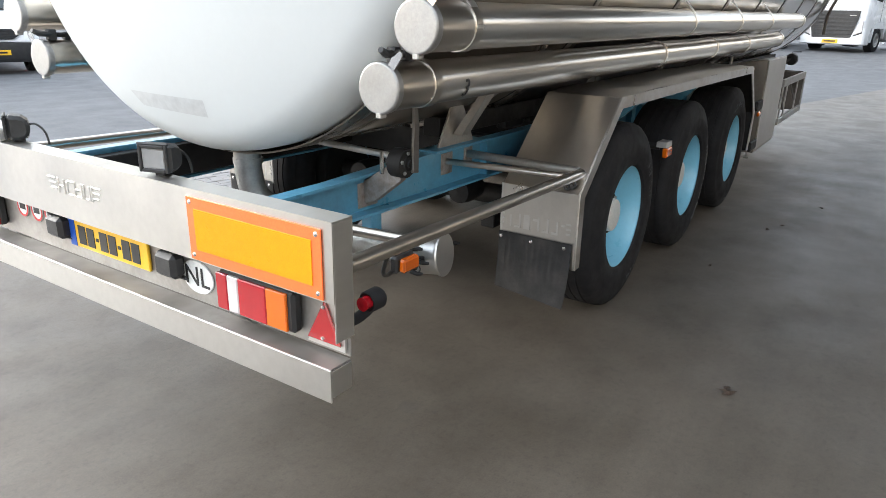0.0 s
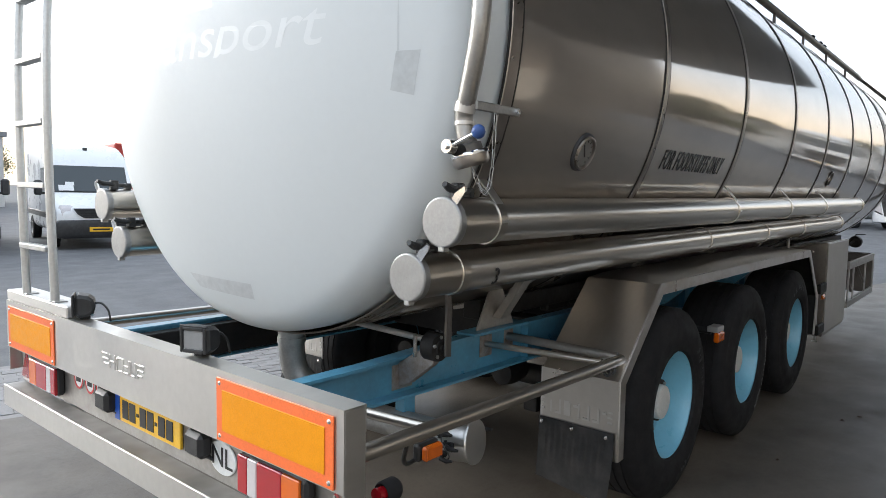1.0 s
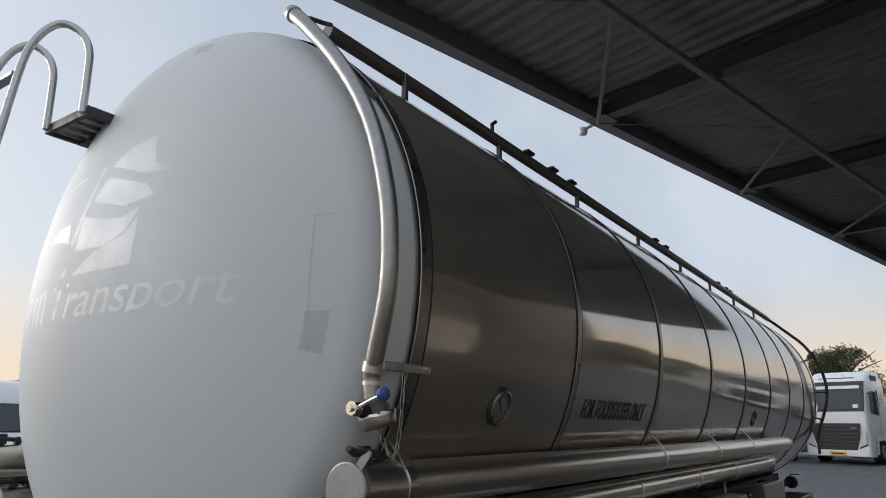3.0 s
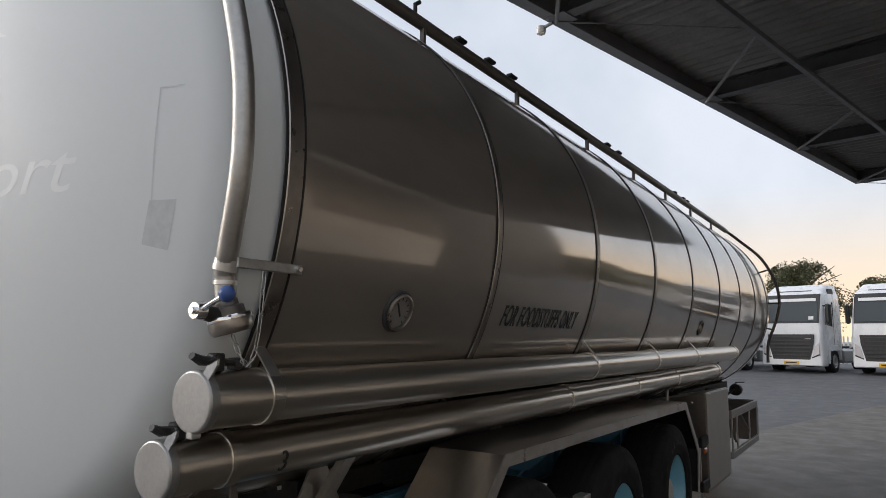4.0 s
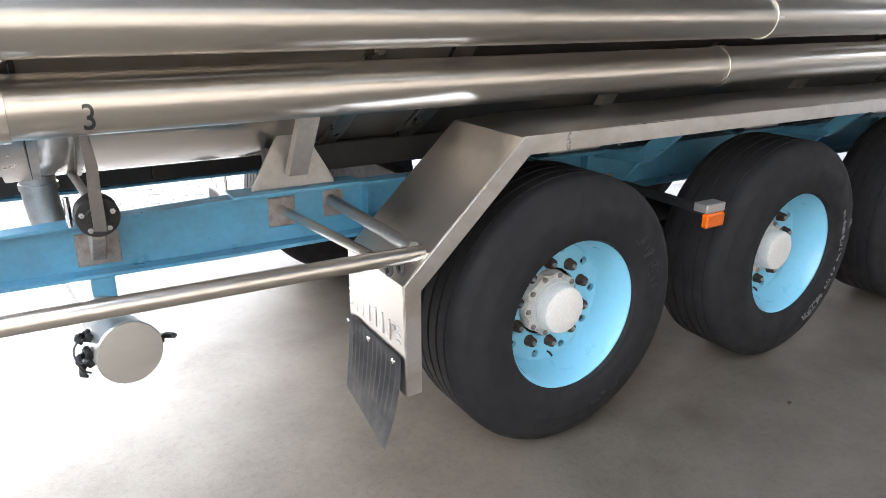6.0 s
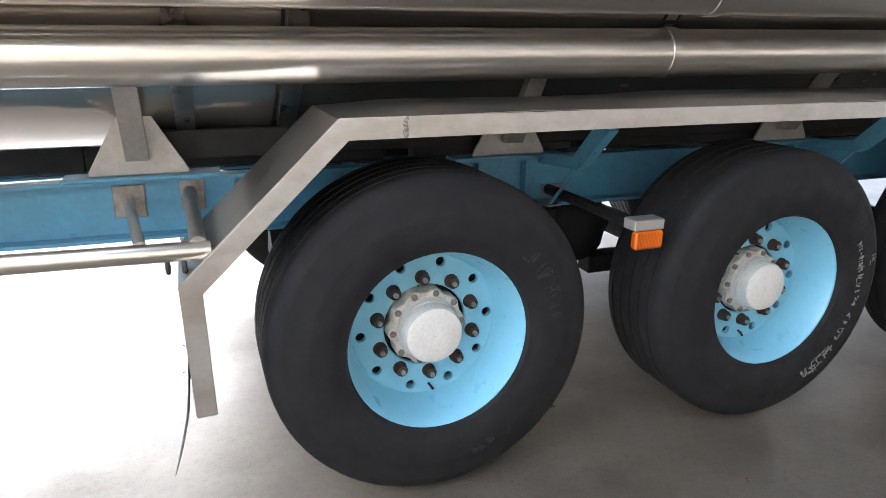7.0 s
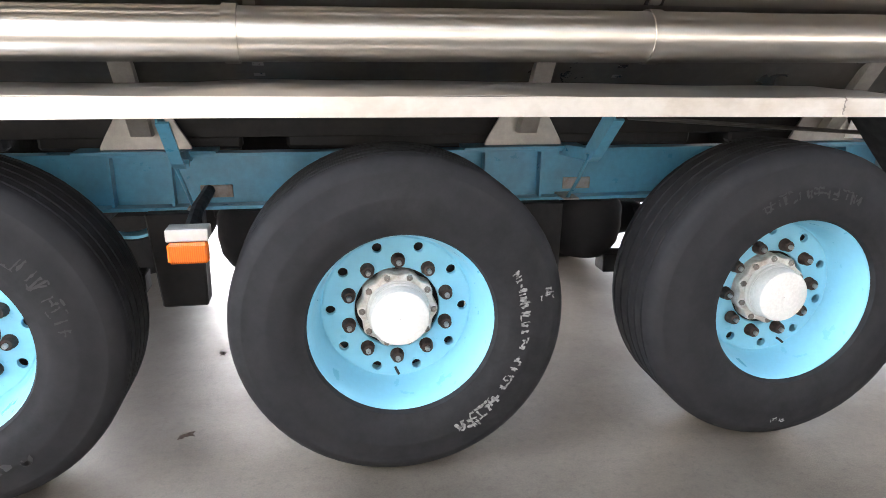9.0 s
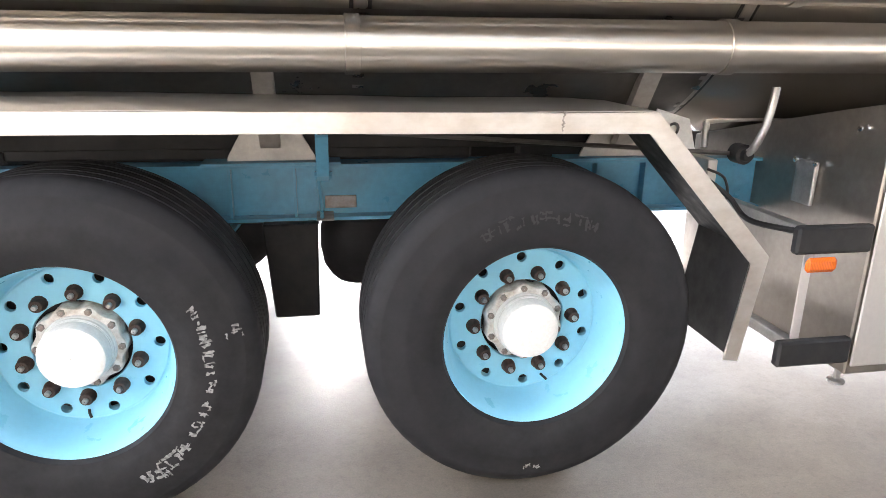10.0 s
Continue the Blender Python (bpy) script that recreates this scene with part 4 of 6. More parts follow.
def scuffs(a0, a1, r0, r1, count, big):
    """Half-legible raised marks on a sidewall: clumps of short strokes, some of them missing."""
    bm = bmesh.new()
    for k in range(count):
        an, mid = radians(a0 + (a1 - a0) * (k + random.uniform(.3, .7)) / count), (r0 + r1) / 2
        for _ in range(random.randint(1, 4)):
            upright = random.random() < .6
            ln = (r1 - r0) * random.uniform(.35, .95) if upright else big * random.uniform(.5, 1.1)
            wide = big * random.uniform(.14, .30)
            da = random.uniform(-.5, .5) * big / mid
            r = mid + (random.uniform(-.12, .12) if upright else random.choice((-.42, 0, .42))) * (r1 - r0)
            m = Matrix.Rotation(an + da, 4, "Z") @ Matrix.Translation((r, 0, sidewall(r) + .0042)) @ Matrix.Rotation((0 if upright else math.pi / 2) + random.gauss(0, .16), 4, "Z")
            grid = bmesh.ops.create_grid(bm, x_segments=4, y_segments=1, size=.5, matrix=OUT_Y @ m @ Matrix.Diagonal((ln, wide, 1, 1)))
            for v in grid["verts"]:
                v.co += Vector((random.uniform(-.45, .45) * wide, 0, random.uniform(-.45, .45) * wide))
    return finish(bm)


CHALK = worn("chalky_scuff", (.30, .30, .29), (.03, .03, .03), .85, 0, 60, 1.0, 200, relief=0)
EMBOSS = worn("raised_tyre_marks", (.02, .02, .0215), (.014, .014, .014), .6, 0, 30, .6, 120, relief=.05)


def wheel(x, s, spin, marks):
    """Rim with tyre, hub and nuts; its disc stands .15 in from the lip."""
    at = Matrix.Translation((x, s * 1.090, HZ)) @ (Matrix.Identity(4) if s < 0 else pose(0, 0, 0, 0, 0, 180)) @ Matrix.Rotation(radians(spin), 4, "Y")
    ob = part("wheel", rim_mesh, RIMBLUE, trailer, "light blue steel wheel rim", at)
    part("tyre", tyre_mesh, RUBBER, ob, "worn black wide single tyre", Matrix.Translation((0, .022, 0)))
    part("hub_flange", flange_mesh, HUBWHITE, ob, "chipped white hub flange")
    part("hub_cap", cap_mesh, HUBCAP, ob, "white painted hub cap")
    for k in range(10):
        an = radians(36 * k)
        part("wheel_nut", nut_mesh, RUST, ob, "rusty wheel nut" if not k else "", Matrix.Translation((.1675 * math.cos(an), 0, .1675 * math.sin(an))))
        part("wheel_stud", stud_mesh, GALV, ob, at=Matrix.Translation((.1675 * math.cos(an), -.033, .1675 * math.sin(an))))
        an += radians(18)
        part("hub_bolt", bolt_mesh, RUST, ob, at=Matrix.Translation((.1175 * math.cos(an), -.021, .1175 * math.sin(an))))
    part("valve_stem", tube([(.062, .0, -.208), (.068, -.012, -.212), (.078, -.018, -.222)], .0045, 8), BLACK, ob)
    for a0, a1, r0, r1, n, big, mat in marks:
        part("sidewall_mark", scuffs(a0, a1, r0, r1, n, big), mat, ob, at=Matrix.Translation((0, .025, 0)))["kind"] = "stuff"
    return ob


for s in (-1, 1):
    for k, x in enumerate(AXLES):
        marks = []
        if s < 0:
            marks = [[(300, 318, .40, .42, 3, .05, EMBOSS), (20, 60, .36, .42, 10, .022, EMBOSS)],
                     [(-46, -20, .378, .424, 8, .032, CHALK), (-19, 14, .376, .404, 9, .024, CHALK), (16, 44, .370, .404, 8, .025, CHALK), (28, 31, .44, .49, 3, .022, CHALK), (-40, -36, .40, .44, 3, .016, CHALK)],
                     [(60, 118, .37, .41, 12, .030, EMBOSS), (-97, -90, .44, .46, 4, .02, CHALK)]][k]
        wheel(x, s, (13.8, 18.8, -3.4)[k], marks)
        part("brake_drum", lathe([(.001, .10), (.235, .10), (.240, .08), (.240, -.16), (.18, -.18), (.001, -.18)], 32, Matrix.Translation((x, s * .95, HZ)) @ OUT_Y), BLACK, trailer)
for x in AXLES:
    part("axle", tube([(x, -.95, HZ), (x, .95, HZ)], .065, 14), BLACK, trailer, "black axle tube")
    for s in (-1, 1):
        if x < 2:
            part("air_bellow", lathe([(.001, .74), (.13, .74), (.155, .70), (.158, .62), (.145, .55), (.12, .51), (.10, .49), (.001, .49)], 24, pose(x + .86, s * .52, 0)), RUBBER, trailer, "black rubber air bellow")
        if x > .5:
            part("spring_hanger", prism([(x + -0.85, .754), (x + -0.655, .754), (x + -0.660, 0.4), (x + -0.820, 0.4)], 1, s * .66 - .05, s * .66 + .05, .006), BLACK, trailer)
        part("trailing_arm", box(x - .44, x + .45, s * .60 - .045, s * .60 + .045, .43, .51, .006), BLACK, trailer)
        part("brake_chamber", lathe([(.001, .1), (.07, .095), (.08, .02), (.08, -.02), (.07, -.09), (.001, -.1)], 20, Matrix.Translation((x - .32, s * .38, .60)) @ ALONG_X), BLACK, trailer)

# ---- mudguards ----
def guard_sheet(path, s):
    """The bent sheet of a mudguard, sagging and bulging a little along its top."""
    waves = ((-.30, 0), (-.09, .020), (.20, .012), (.44, .008), (.65, .017), (.94, .033), (1.30, .026), (1.69, .020), (2.1, .024), (2.5, .016), (2.85, .012), (3.0, 0))

    def bulge(x, z):
        if z < 1.18:
            return 0
        for (a, ha), (b, hb) in zip(waves, waves[1:]):
            if a <= x <= b:
                return ha + (hb - ha) * (.5 - .5 * math.cos(math.pi * (x - a) / (b - a)))
        return 0
    rows = ((.855, .5), (.92, .9), (1.0, .75), (1.10, .9), (1.16, 1.0), (1.21, .55), (1.258, 0))
    bm = bmesh.new()
    g = [[bm.verts.new((x, s * y, z + k * bulge(x, z))) for y, k in rows] for x, z in path]
    for a, b in zip(g, g[1:]):
        for i in range(len(rows) - 1):
            bm.faces.new((a[i], a[i + 1], b[i + 1], b[i]))
    finish(bm, 25)
    bmesh.ops.solidify(bm, geom=bm.faces[:], thickness=.003)
    return finish(bm, 25)


GUARD = [(-.725, .40), (-.735, .785), (-.300, 1.203), (.9, 1.203), (2.0, 1.200), (3.008, 1.196), (3.43, .748), (3.375, .39)]
for s in (-1, 1):
    dense = []
    for (x0, z0), (x1, z1) in zip(GUARD, GUARD[1:]):
        n = 14 if abs(x1 - x0) > .9 else 2
        for k in range(n):
            t = k / n
            x, z = x0 + (x1 - x0) * t, z0 + (z1 - z0) * t
            dense.append((x, z + (.004 * math.sin(5 * x) if z > 1.19 else 0)))
    dense.append(GUARD[-1])
    guard = part("mudguard", guard_sheet(dense, s), GUARDSTEEL, trailer, "bent stainless steel mudguard over three wheels")
    inner = [(x, z - .0052) if 0 < i < len(dense) - 1 and z > 1.0 else (x + (.0052 if x < 0 else -.0052), z) for i, (x, z) in enumerate(dense)]
    # black sheet added so the guard's inner shade is in the colour
    part("guard_shade", strip(inner, 1, s * .857, s * 1.250, .002), BLACK, guard, "black sheet standing for the shade inside the mudguard")
    # the outer lip, a folded edge
    bm = bmesh.new()
    def inset(i, w):
        p = Vector(GUARD[i])
        d0 = (p - Vector(GUARD[i - 1])).normalized() if i else None
        d1 = (Vector(GUARD[i + 1]) - p).normalized() if i < len(GUARD) - 1 else None
        n0 = Vector((d0.y, -d0.x)) if d0 else None
        n1 = Vector((d1.y, -d1.x)) if d1 else None
        if n0 is None or n1 is None:
            return p + (n0 or n1) * w
        b = (n0 + n1).normalized()
        return p + b * (w / max(.3, b.dot(n0)))
    ring = list(GUARD) + [tuple(inset(i, .056)) for i in reversed(range(len(GUARD)))]
    add_prism(bm, ring, 1, s * 1.2585, s * 1.2665)
    bmesh.ops.bevel(bm, geom=bm.edges[:], offset=.003, segments=2, affect="EDGES", clamp_overlap=True)
    part("guard_lip", finish(bm, 40), LIPSTEEL, guard, "bright folded steel edge with brown weld stains")
    for x, r in ((-.12, .0075), (2.72, .003)):
        bead = [(x + random.uniform(-.004, .004), s * (1.2655 + random.uniform(-.001, .001)), 1.146 + .0045 * k) for k in range(13)]
        part("weld_seam", tube(bead, [r * random.uniform(.6, 1.2) for _ in bead], 8), RUSTWELD, guard, "lumpy weld bead")
    plate = part("flap_plate", box(-.728, -.720, min(s * .84, s * 1.245), max(s * .84, s * 1.245), .522, .785, .002), STEEL, guard, "stainless plate with raised maker's lettering")
    # raised maker's mark as plain strokes
    for k, (w, hh) in enumerate([(.03, .012), (.012, .075), (.045, .012), (.012, .075), (.05, .075), (.012, .07), (.045, .014), (.012, .075), (.05, .012), (.012, .075), (.04, .014), (.012, .07), (.03, .012)]):
        y0, z0 = .872 + k * .0258, .565 + (0 if hh > .03 else .05 * (k % 3 == 0))
        part("raised_stroke", box(-.7305 - .0004 * k, -.727, min(s * y0, s * (y0 + w * .55 + .004)), max(s * y0, s * (y0 + w * .55 + .004)), z0, z0 + hh, .001), STEEL, plate)
    for k in range(3):
        for ya, yb in ((.848, .866), (1.206, 1.232)):
            part("raised_stroke", box(-.7325, -.727, min(s * ya, s * yb), max(s * ya, s * yb), .575 + .025 * k, .585 + .025 * k, .001), STEEL, plate)
    flap = bmesh.new()
    g = []
    for i in range(49):
        row = []
        for j in range(11):
            y, z = .84 + .405 * i / 48, .535 - .30 * j / 10
            groove = .0028 * (1 if i % 4 < 2 else -1) * (1 if 1 < j < 7 and 4 < i < 44 else 0)
            row.append(flap.verts.new((-.735 - .05 * (j / 10) ** 2 * (.4 + .9 * i / 48) - groove, s * y, z - .02 * (j / 10) * (i / 48))))
        g.append(row)
    for i in range(48):
        for j in range(10):
            flap.faces.new((g[i][j], g[i + 1][j], g[i + 1][j + 1], g[i][j + 1]))
    bmesh.ops.solidify(flap, geom=flap.faces[:], thickness=.006)
    fl = part("mud_flap", finish(flap, 40), FLAPMAT, guard, "dusty black rubber mud flap")
    for y in (.86, 1.03, 1.21):
        part("rivet", lathe([(.001, .006), (.009, .004), (.01, 0)], 10, Matrix.Translation((-.745, s * y, .512)) @ ALONG_X @ pose(0, 0, 0, 180)), CHROME, fl)
    part("stay", tube([(-.69, s * .605, .895), (-.675, s * 1.22, .885)], .022, 12), PIPE, guard)
    for x in (.645, 2.04):                    # cross brackets that carry the guard, bent at a bolt
        edge = [(-1.11, 1.190), (-1.09, 1.115), (-.935, .972), (-.90, .950)]
        bm = bmesh.new()
        add_prism(bm, [(s * -y, z) for y, z in edge + [(-.606, .925), (-.606, .968), (-.87, .990), (-1.01, 1.125), (-1.03, 1.190)]], 0, x - .003, x + .003)
        arm = part("outrigger", finish(bm), BLUE, trailer, "light blue cross bracket under the mudguard")
        for (ya, za), (yb, zb) in zip(edge[1:], edge[2:]):
            d = Vector((yb - ya, zb - za)).normalized() * .004
            n = Vector((d.y, -d.x)) * 1.2
            bm = bmesh.new()
            add_prism(bm, [(s * -(ya + n.x), za + n.y), (s * -(yb + n.x), zb + n.y), (s * -(yb - n.x), zb - n.y), (s * -(ya - n.x), za - n.y)], 0, x - .004, x + .034)
            part("bracket_fold", finish(bm), BLUE, arm)
        part("bracket_bolt", tube([(x - .012, s * .90, .965), (x + .045, s * .90, .965)], [.013, .013], 6), BLUE, arm, "blue painted bolt")
        part("bracket_rod", tube([(x, s * .89, .952), (x + .006, s * .80, .86), (x + .008, s * .70, .772)], .007, 8), BLUE, arm)
        part("bracket_foot", box(x - .012, x + .05, min(s * .60, s * .72), max(s * .60, s * .72), .7655, .773, .002), RUSTWELD, arm)
        part("weld_plate", box(x + .02, x + .135, min(s * .6005, s * .607), max(s * .6005, s * .607), .785, .832, .002), RUSTWELD, arm, "weathered weld pad")

# ---- side guard tubes ----
for s in (-1, 1):
    rail = part("guard_tube", tube([(-2.355, s * 1.222, .897), (-.645, s * 1.222, .868)], .0255, 16), TUBE, trailer, "round stainless side guard tube")
    for x, r in ((-2.06, .018), (-.875, .016)):
        part("stay_tube", tube([(x - .01, s * .60, .885), (x + .06, s * 1.21, .885)], r, 12), TUBE, rail)
        part("weld_plate", box(x - .055, x + .045, s * .603 - .004, s * .603 + .004, .82, .93, .003), RUSTWELD, rail, "weathered weld pad")
    part("weld_plate", box(-.72, -.64, s * .603 - .004, s * .603 + .004, .83, .94, .003), RUSTWELD, rail, "weathered weld pad")


for x in (-.755, -.715):
    part("tie_hook", tube(smooth_path([(x, -1.222, .85), (x, -1.226, .825), (x, -1.206, .81), (x, -1.190, .825)], 4), .007, 8), DARKSTEEL, trailer, "dark steel tie hook")


def marker(x, y, z, arm):
    ob = part("side_marker", box(x - .056, x + .056, y - .004, y + .03, z - .032, z + .030, .008), AMBERLENS, trailer, "amber side marker lamp")
    part("marker_hood", box(x - .058, x + .058, y + .004, y + .07, z + .032, z + .068, .003), DULL, ob)
    part("marker_arm", tube(arm, .022, 8), BLACK, ob)
    return ob


marker(.726, -1.25, .770, [(.695, -.605, .812), (.70, -.9, .812), (.72, -1.19, .80)])
low = part("side_marker", box(-1.948, -1.858, -1.150, -1.122, .737, .787, .008), AMBERLENS, trailer, "amber side marker lamp")
part("marker_base", box(-1.956, -1.850, -1.122, -1.090, .731, .793, .008), PLASTIC, low)
part("marker_cable", tube(smooth_path([(-1.91, -1.10, .75), (-1.98, -1.10, .735), (-2.05, -1.14, .78), (-2.08, -1.19, .87)], 5), .008, 8), PLASTIC, low)

# ---- rear bumper and lamps ----
BX = -2.42
bumper = part("rear_bumper", prism([(BX, .822), (BX, 1.058), (BX + .082, 1.058), (BX + .082, .98), (BX + .078, .98), (BX + .078, 1.054), (BX + .004, 1.054), (BX + .004, .822)], 1, -1.268, 1.268, 0), STEEL, trailer, "brushed stainless rear bumper beam")
part("bumper_end", box(BX + .005, BX + .082, -1.267, -1.261, .70, 1.053, .002), STEEL, bumper)
part("bumper_end", box(BX + .005, BX + .082, 1.261, 1.267, .70, 1.053, .002), STEEL, bumper)
panel = part("lamp_panel", box(-2.352, -2.344, -1.26, 1.26, .632, .975, .002), PANEL, trailer, "grubby stainless panel behind the lamps")
bar = bmesh.new()
add_box(bar, -2.445, -2.439, -1.268, 1.268, .526, .630, .001)
add_box(bar, -2.438, -2.356, -1.268, -1.263, .54, .623, .001)
add_box(bar, -2.438, -2.356, 1.263, 1.268, .54, .623, .001)
part("underrun_bar", finish(bar), STEEL, trailer, "folded stainless underrun bar")
part("underrun_ledge", box(-2.438, -2.353, -1.262, 1.262, .622, .629, .001), GRIME, trailer, "grimy ledge on the underrun bar")
for y in (-.75, .75):
    part("underrun_stay", box(-2.342, -2.28, y - .04, y + .04, .56, .95, .004), GALV, trailer)
for s in (-1, 1):
    y0, y1 = sorted((s * .662, s * 1.232))
    board = part("marker_board", box(BX - .006, BX - .001, y0, y1, .828, 1.034, .0015), ORANGE, bumper, "fluorescent orange-red bordered marker board")
    part("board_field", box(BX - .0085, BX - .0055, y0 + .035, y1 - .035, .864, .998, .001), YELLOW, board, "amber reflective field")
    for y in (y0 + .018, y1 - .018):
        for z in (.845, 1.017):
            part("rivet", lathe([(.001, .004), (.007, .002), (.008, 0)], 8, Matrix.Translation((BX - .006, y, z)) @ ALONG_X @ pose(0, 0, 0, 180)), CHROME, board)
    # tail lamp: body and four lens fields
    a, b = .732, 1.076
    body = part("tail_lamp", box(-2.392, -2.353, min(s * a, s * b), max(s * a, s * b), .664, .795, .010), PLASTIC, panel, "tail lamp cluster")
    for lo, hi, mat, nm in ((.736, .7885, REDLENS, "red_lens"), (.789, .8395, CLEARLENS, "clear_lens"), (.84, .9645, REDLENS, "red_lens"), (.965, 1.052, AMBERLENS, "amber_lens")):
        part(nm, box(-2.400, -2.385, min(s * lo, s * hi), max(s * lo, s * hi), .668, .791, .0035), mat, body)
    tri = part("reflector_plate", prism([(s * 1.10, .645), (s * 1.25, .645), (s * 1.25, .82), (s * 1.185, .82)], 0, -2.362, -2.354, .001), DULL, panel)
    part("triangle_reflector", prism([(s * 1.105, .662), (s * 1.24, .662), (s * 1.18, .798)], 0, -2.372, -2.362, .004), DARKRED, panel, "red triangular reflector")
    for y, z in ((1.178, .775), (1.172, .675)):
        part("screw", lathe([(.001, .004), (.006, .003), (.007, 0)], 8, Matrix.Translation((-2.372, s * y, z)) @ ALONG_X @ pose(0, 0, 0, 180)), CHROME, tri)
    # rubber arm lamp beside the bumper end
    arm = part("outline_lamp", lathe([(.001, .012), (.018, .010), (.022, 0), (.022, -.03), (.001, -.032)], 18, Matrix.Translation((-2.215, s * 1.215, .748)) @ ALONG_X), REDLENS, trailer, "red and black outline lamp on a rubber arm")
    part("lamp_arm", tube(smooth_path([(-2.34, s * 1.10, .69), (-2.26, s * 1.17, .685), (-2.21, s * 1.20, .71), (-2.19, s * 1.215, .748)], 5), .018, 10), RUBBER, arm)
    part("lamp_rim", lathe([(.023, -.030), (.030, -.034), (.034, -.028), (.035, .02), (.028, .03), (.001, .032)], 18, Matrix.Translation((-2.19, s * 1.215, .748)) @ ALONG_X), RUBBER, arm)
plate = part("number_plate", box(-2.366, -2.354, -.322, .198, .682, .792, .003), PLATEYEL, panel, "yellow number plate")
part("plate_strip", box(-2.3685, -2.3655, .153, .196, .684, .790, .001), PLATEBLUE, plate)
y = .130
for w in (.05, .05, .018, .05, .05, .018, .05, .05):
    h = .076 if w > .03 else .014
    part("plate_bar", box(-2.3685, -2.3655, y - w, y, .737 - h / 2, .737 + h / 2, .001), INK, plate)
    y -= w + .0095
oval = part("country_oval", lathe([(.001, .004), (.066, .0035), (.068, 0)], 36, Matrix.Translation((-2.354, -.583, .722)) @ ALONG_X @ pose(0, 0, 0, 180) @ Matrix.Diagonal((.88, 1.22, 1, 1))), STICKER, panel, "white oval country sticker")
bm = letters("NL", .095, 0, .0008)
for v in bm.verts:
    v.co = Vector((-2.3595 - v.co.z, -.583 - v.co.x * 1.08, .722 + v.co.y * 1.05))
part("country_letters", finish(bm), INK, oval)
for y in (.245, -.472):
    lampbox = part("plate_lamp", box(-2.41, -2.353, y - .055, y + .055, .708, .798, .016), PLASTIC, panel, "black plate lamp housing")
    part("lamp_foot", box(-2.37, -2.352, y - .062, y + .062, .70, .712, .004), PLASTIC, lampbox)
for y in (.578, .462, .352):
    st = part("speed_sticker", lathe([(.001, .0035), (.046, .003), (.047, 0)], 28, Matrix.Translation((-2.3535, y, .772)) @ ALONG_X @ pose(0, 0, 0, 180)), STICKER, panel, "round white sticker with red ring")
    part("sticker_ring", lathe([(.036, .0042), (.0455, .0042), (.0455, .003), (.036, .003)], 28, Matrix.Translation((-2.3535, y, .772)) @ ALONG_X @ pose(0, 0, 0, 180), closed=True), REDRING, st)
    part("sticker_bars", box(-2.3588, -2.3565, y - .022, y + .022, .759, .785, .0008), INK, st)
# raised maker's mark on the bumper, plain strokes
marks = [(.130 - .004 * k, .052 - .004 * k, .968 - .020 * k, .976 - .020 * k) for k in range(3)] + [(-.172 + .008 * k, .047 - .004 * k, .968 - .020 * k, .976 - .020 * k) for k in range(3)]
marks += [(.108, .009, .918, .976), (.066, .009, .918, .976), (.0755, .032, .944, .952), (.046, .009, .924, .970), (.006, .038, .918, .9255), (.006, .038, .968, .976), (-.006, .009, .918, .976), (-.0435, .037, .918, .926), (-.0435, .037, .944, .952), (-.0530, .009, .918, .976), (-.066, .009, .918, .976), (-.094, .027, .918, .926), (-.1035, .009, .918, .976), (-.118, .009, .918, .976)]
for y, w, z0, z1 in marks:
    part("raised_stroke", box(BX - .0035, BX + .002, y, y + w, z0, z1, .002), DULL, bumper)


def work_lamp(y, turn):
    at = pose(-2.365, y, 1.050, 0, 0, turn) @ Matrix.Scale(.90, 4)
    ob = part("work_lamp", prism([(-.03, .022), (-.03, .132), (.012, .130), (.045, .118), (.060, .096), (.060, .050), (.045, .030), (.012, .020)], 1, -.062, .062, .016), PLASTIC, trailer, "black rectangular work lamp", at)
    part("lamp_glass", box(-.036, -.030, -.046, .046, .040, .112, .004), LAMPGLASS, ob, "ribbed clear glass")
    for a0, a1, b0, b1 in ((-.060, -.047, .026, .126), (.047, .060, .026, .126), (-.047, .047, .026, .039), (-.047, .047, .113, .126)):
        part("lamp_rim", box(-.042, -.030, a0, a1, b0, b1, .003), PLASTIC, ob)
    part("lamp_hood", box(-.040, -.028, -.064, .064, .124, .134, .004), PLASTIC, ob)
    part("lamp_bracket", box(-.01, .035, -.02, .02, -.004, .024, .003), BLACK, ob)
    part("lamp_cable", tube(smooth_path([(.055, -.02, .085), (.085, -.03, .085), (.115, -.04, .05), (.125, -.045, -.005)], 5), .005, 8), PLASTIC, ob)


work_lamp(-.46, 20)
work_lamp(.50, -26)

# ---- ladder and top platform ----
part("ladder_base", box(-2.418, -2.30, .53, 1.262, 1.059, 1.112, .006), DULL, trailer, "folded steel box under the ladder")


def stile(y, yp):
    def mid(k):
        return y + (yp - y) * k
    return tube(smooth_path([(-2.40, y, 1.11), (-2.412, y, 1.8), (-2.405, y, 2.3), (-2.371, y, 2.77), (-2.342, y, 3.10), (-2.31, y, 3.40), (-2.285, mid(.08), 3.52), (-2.243, mid(.25), 3.61), (-2.19, mid(.5), 3.65), (-2.13, mid(.8), 3.612), (-2.094, yp, 3.52), (-2.084, yp, 3.38), (-2.08, yp, 3.19)], 5), .019, 12)


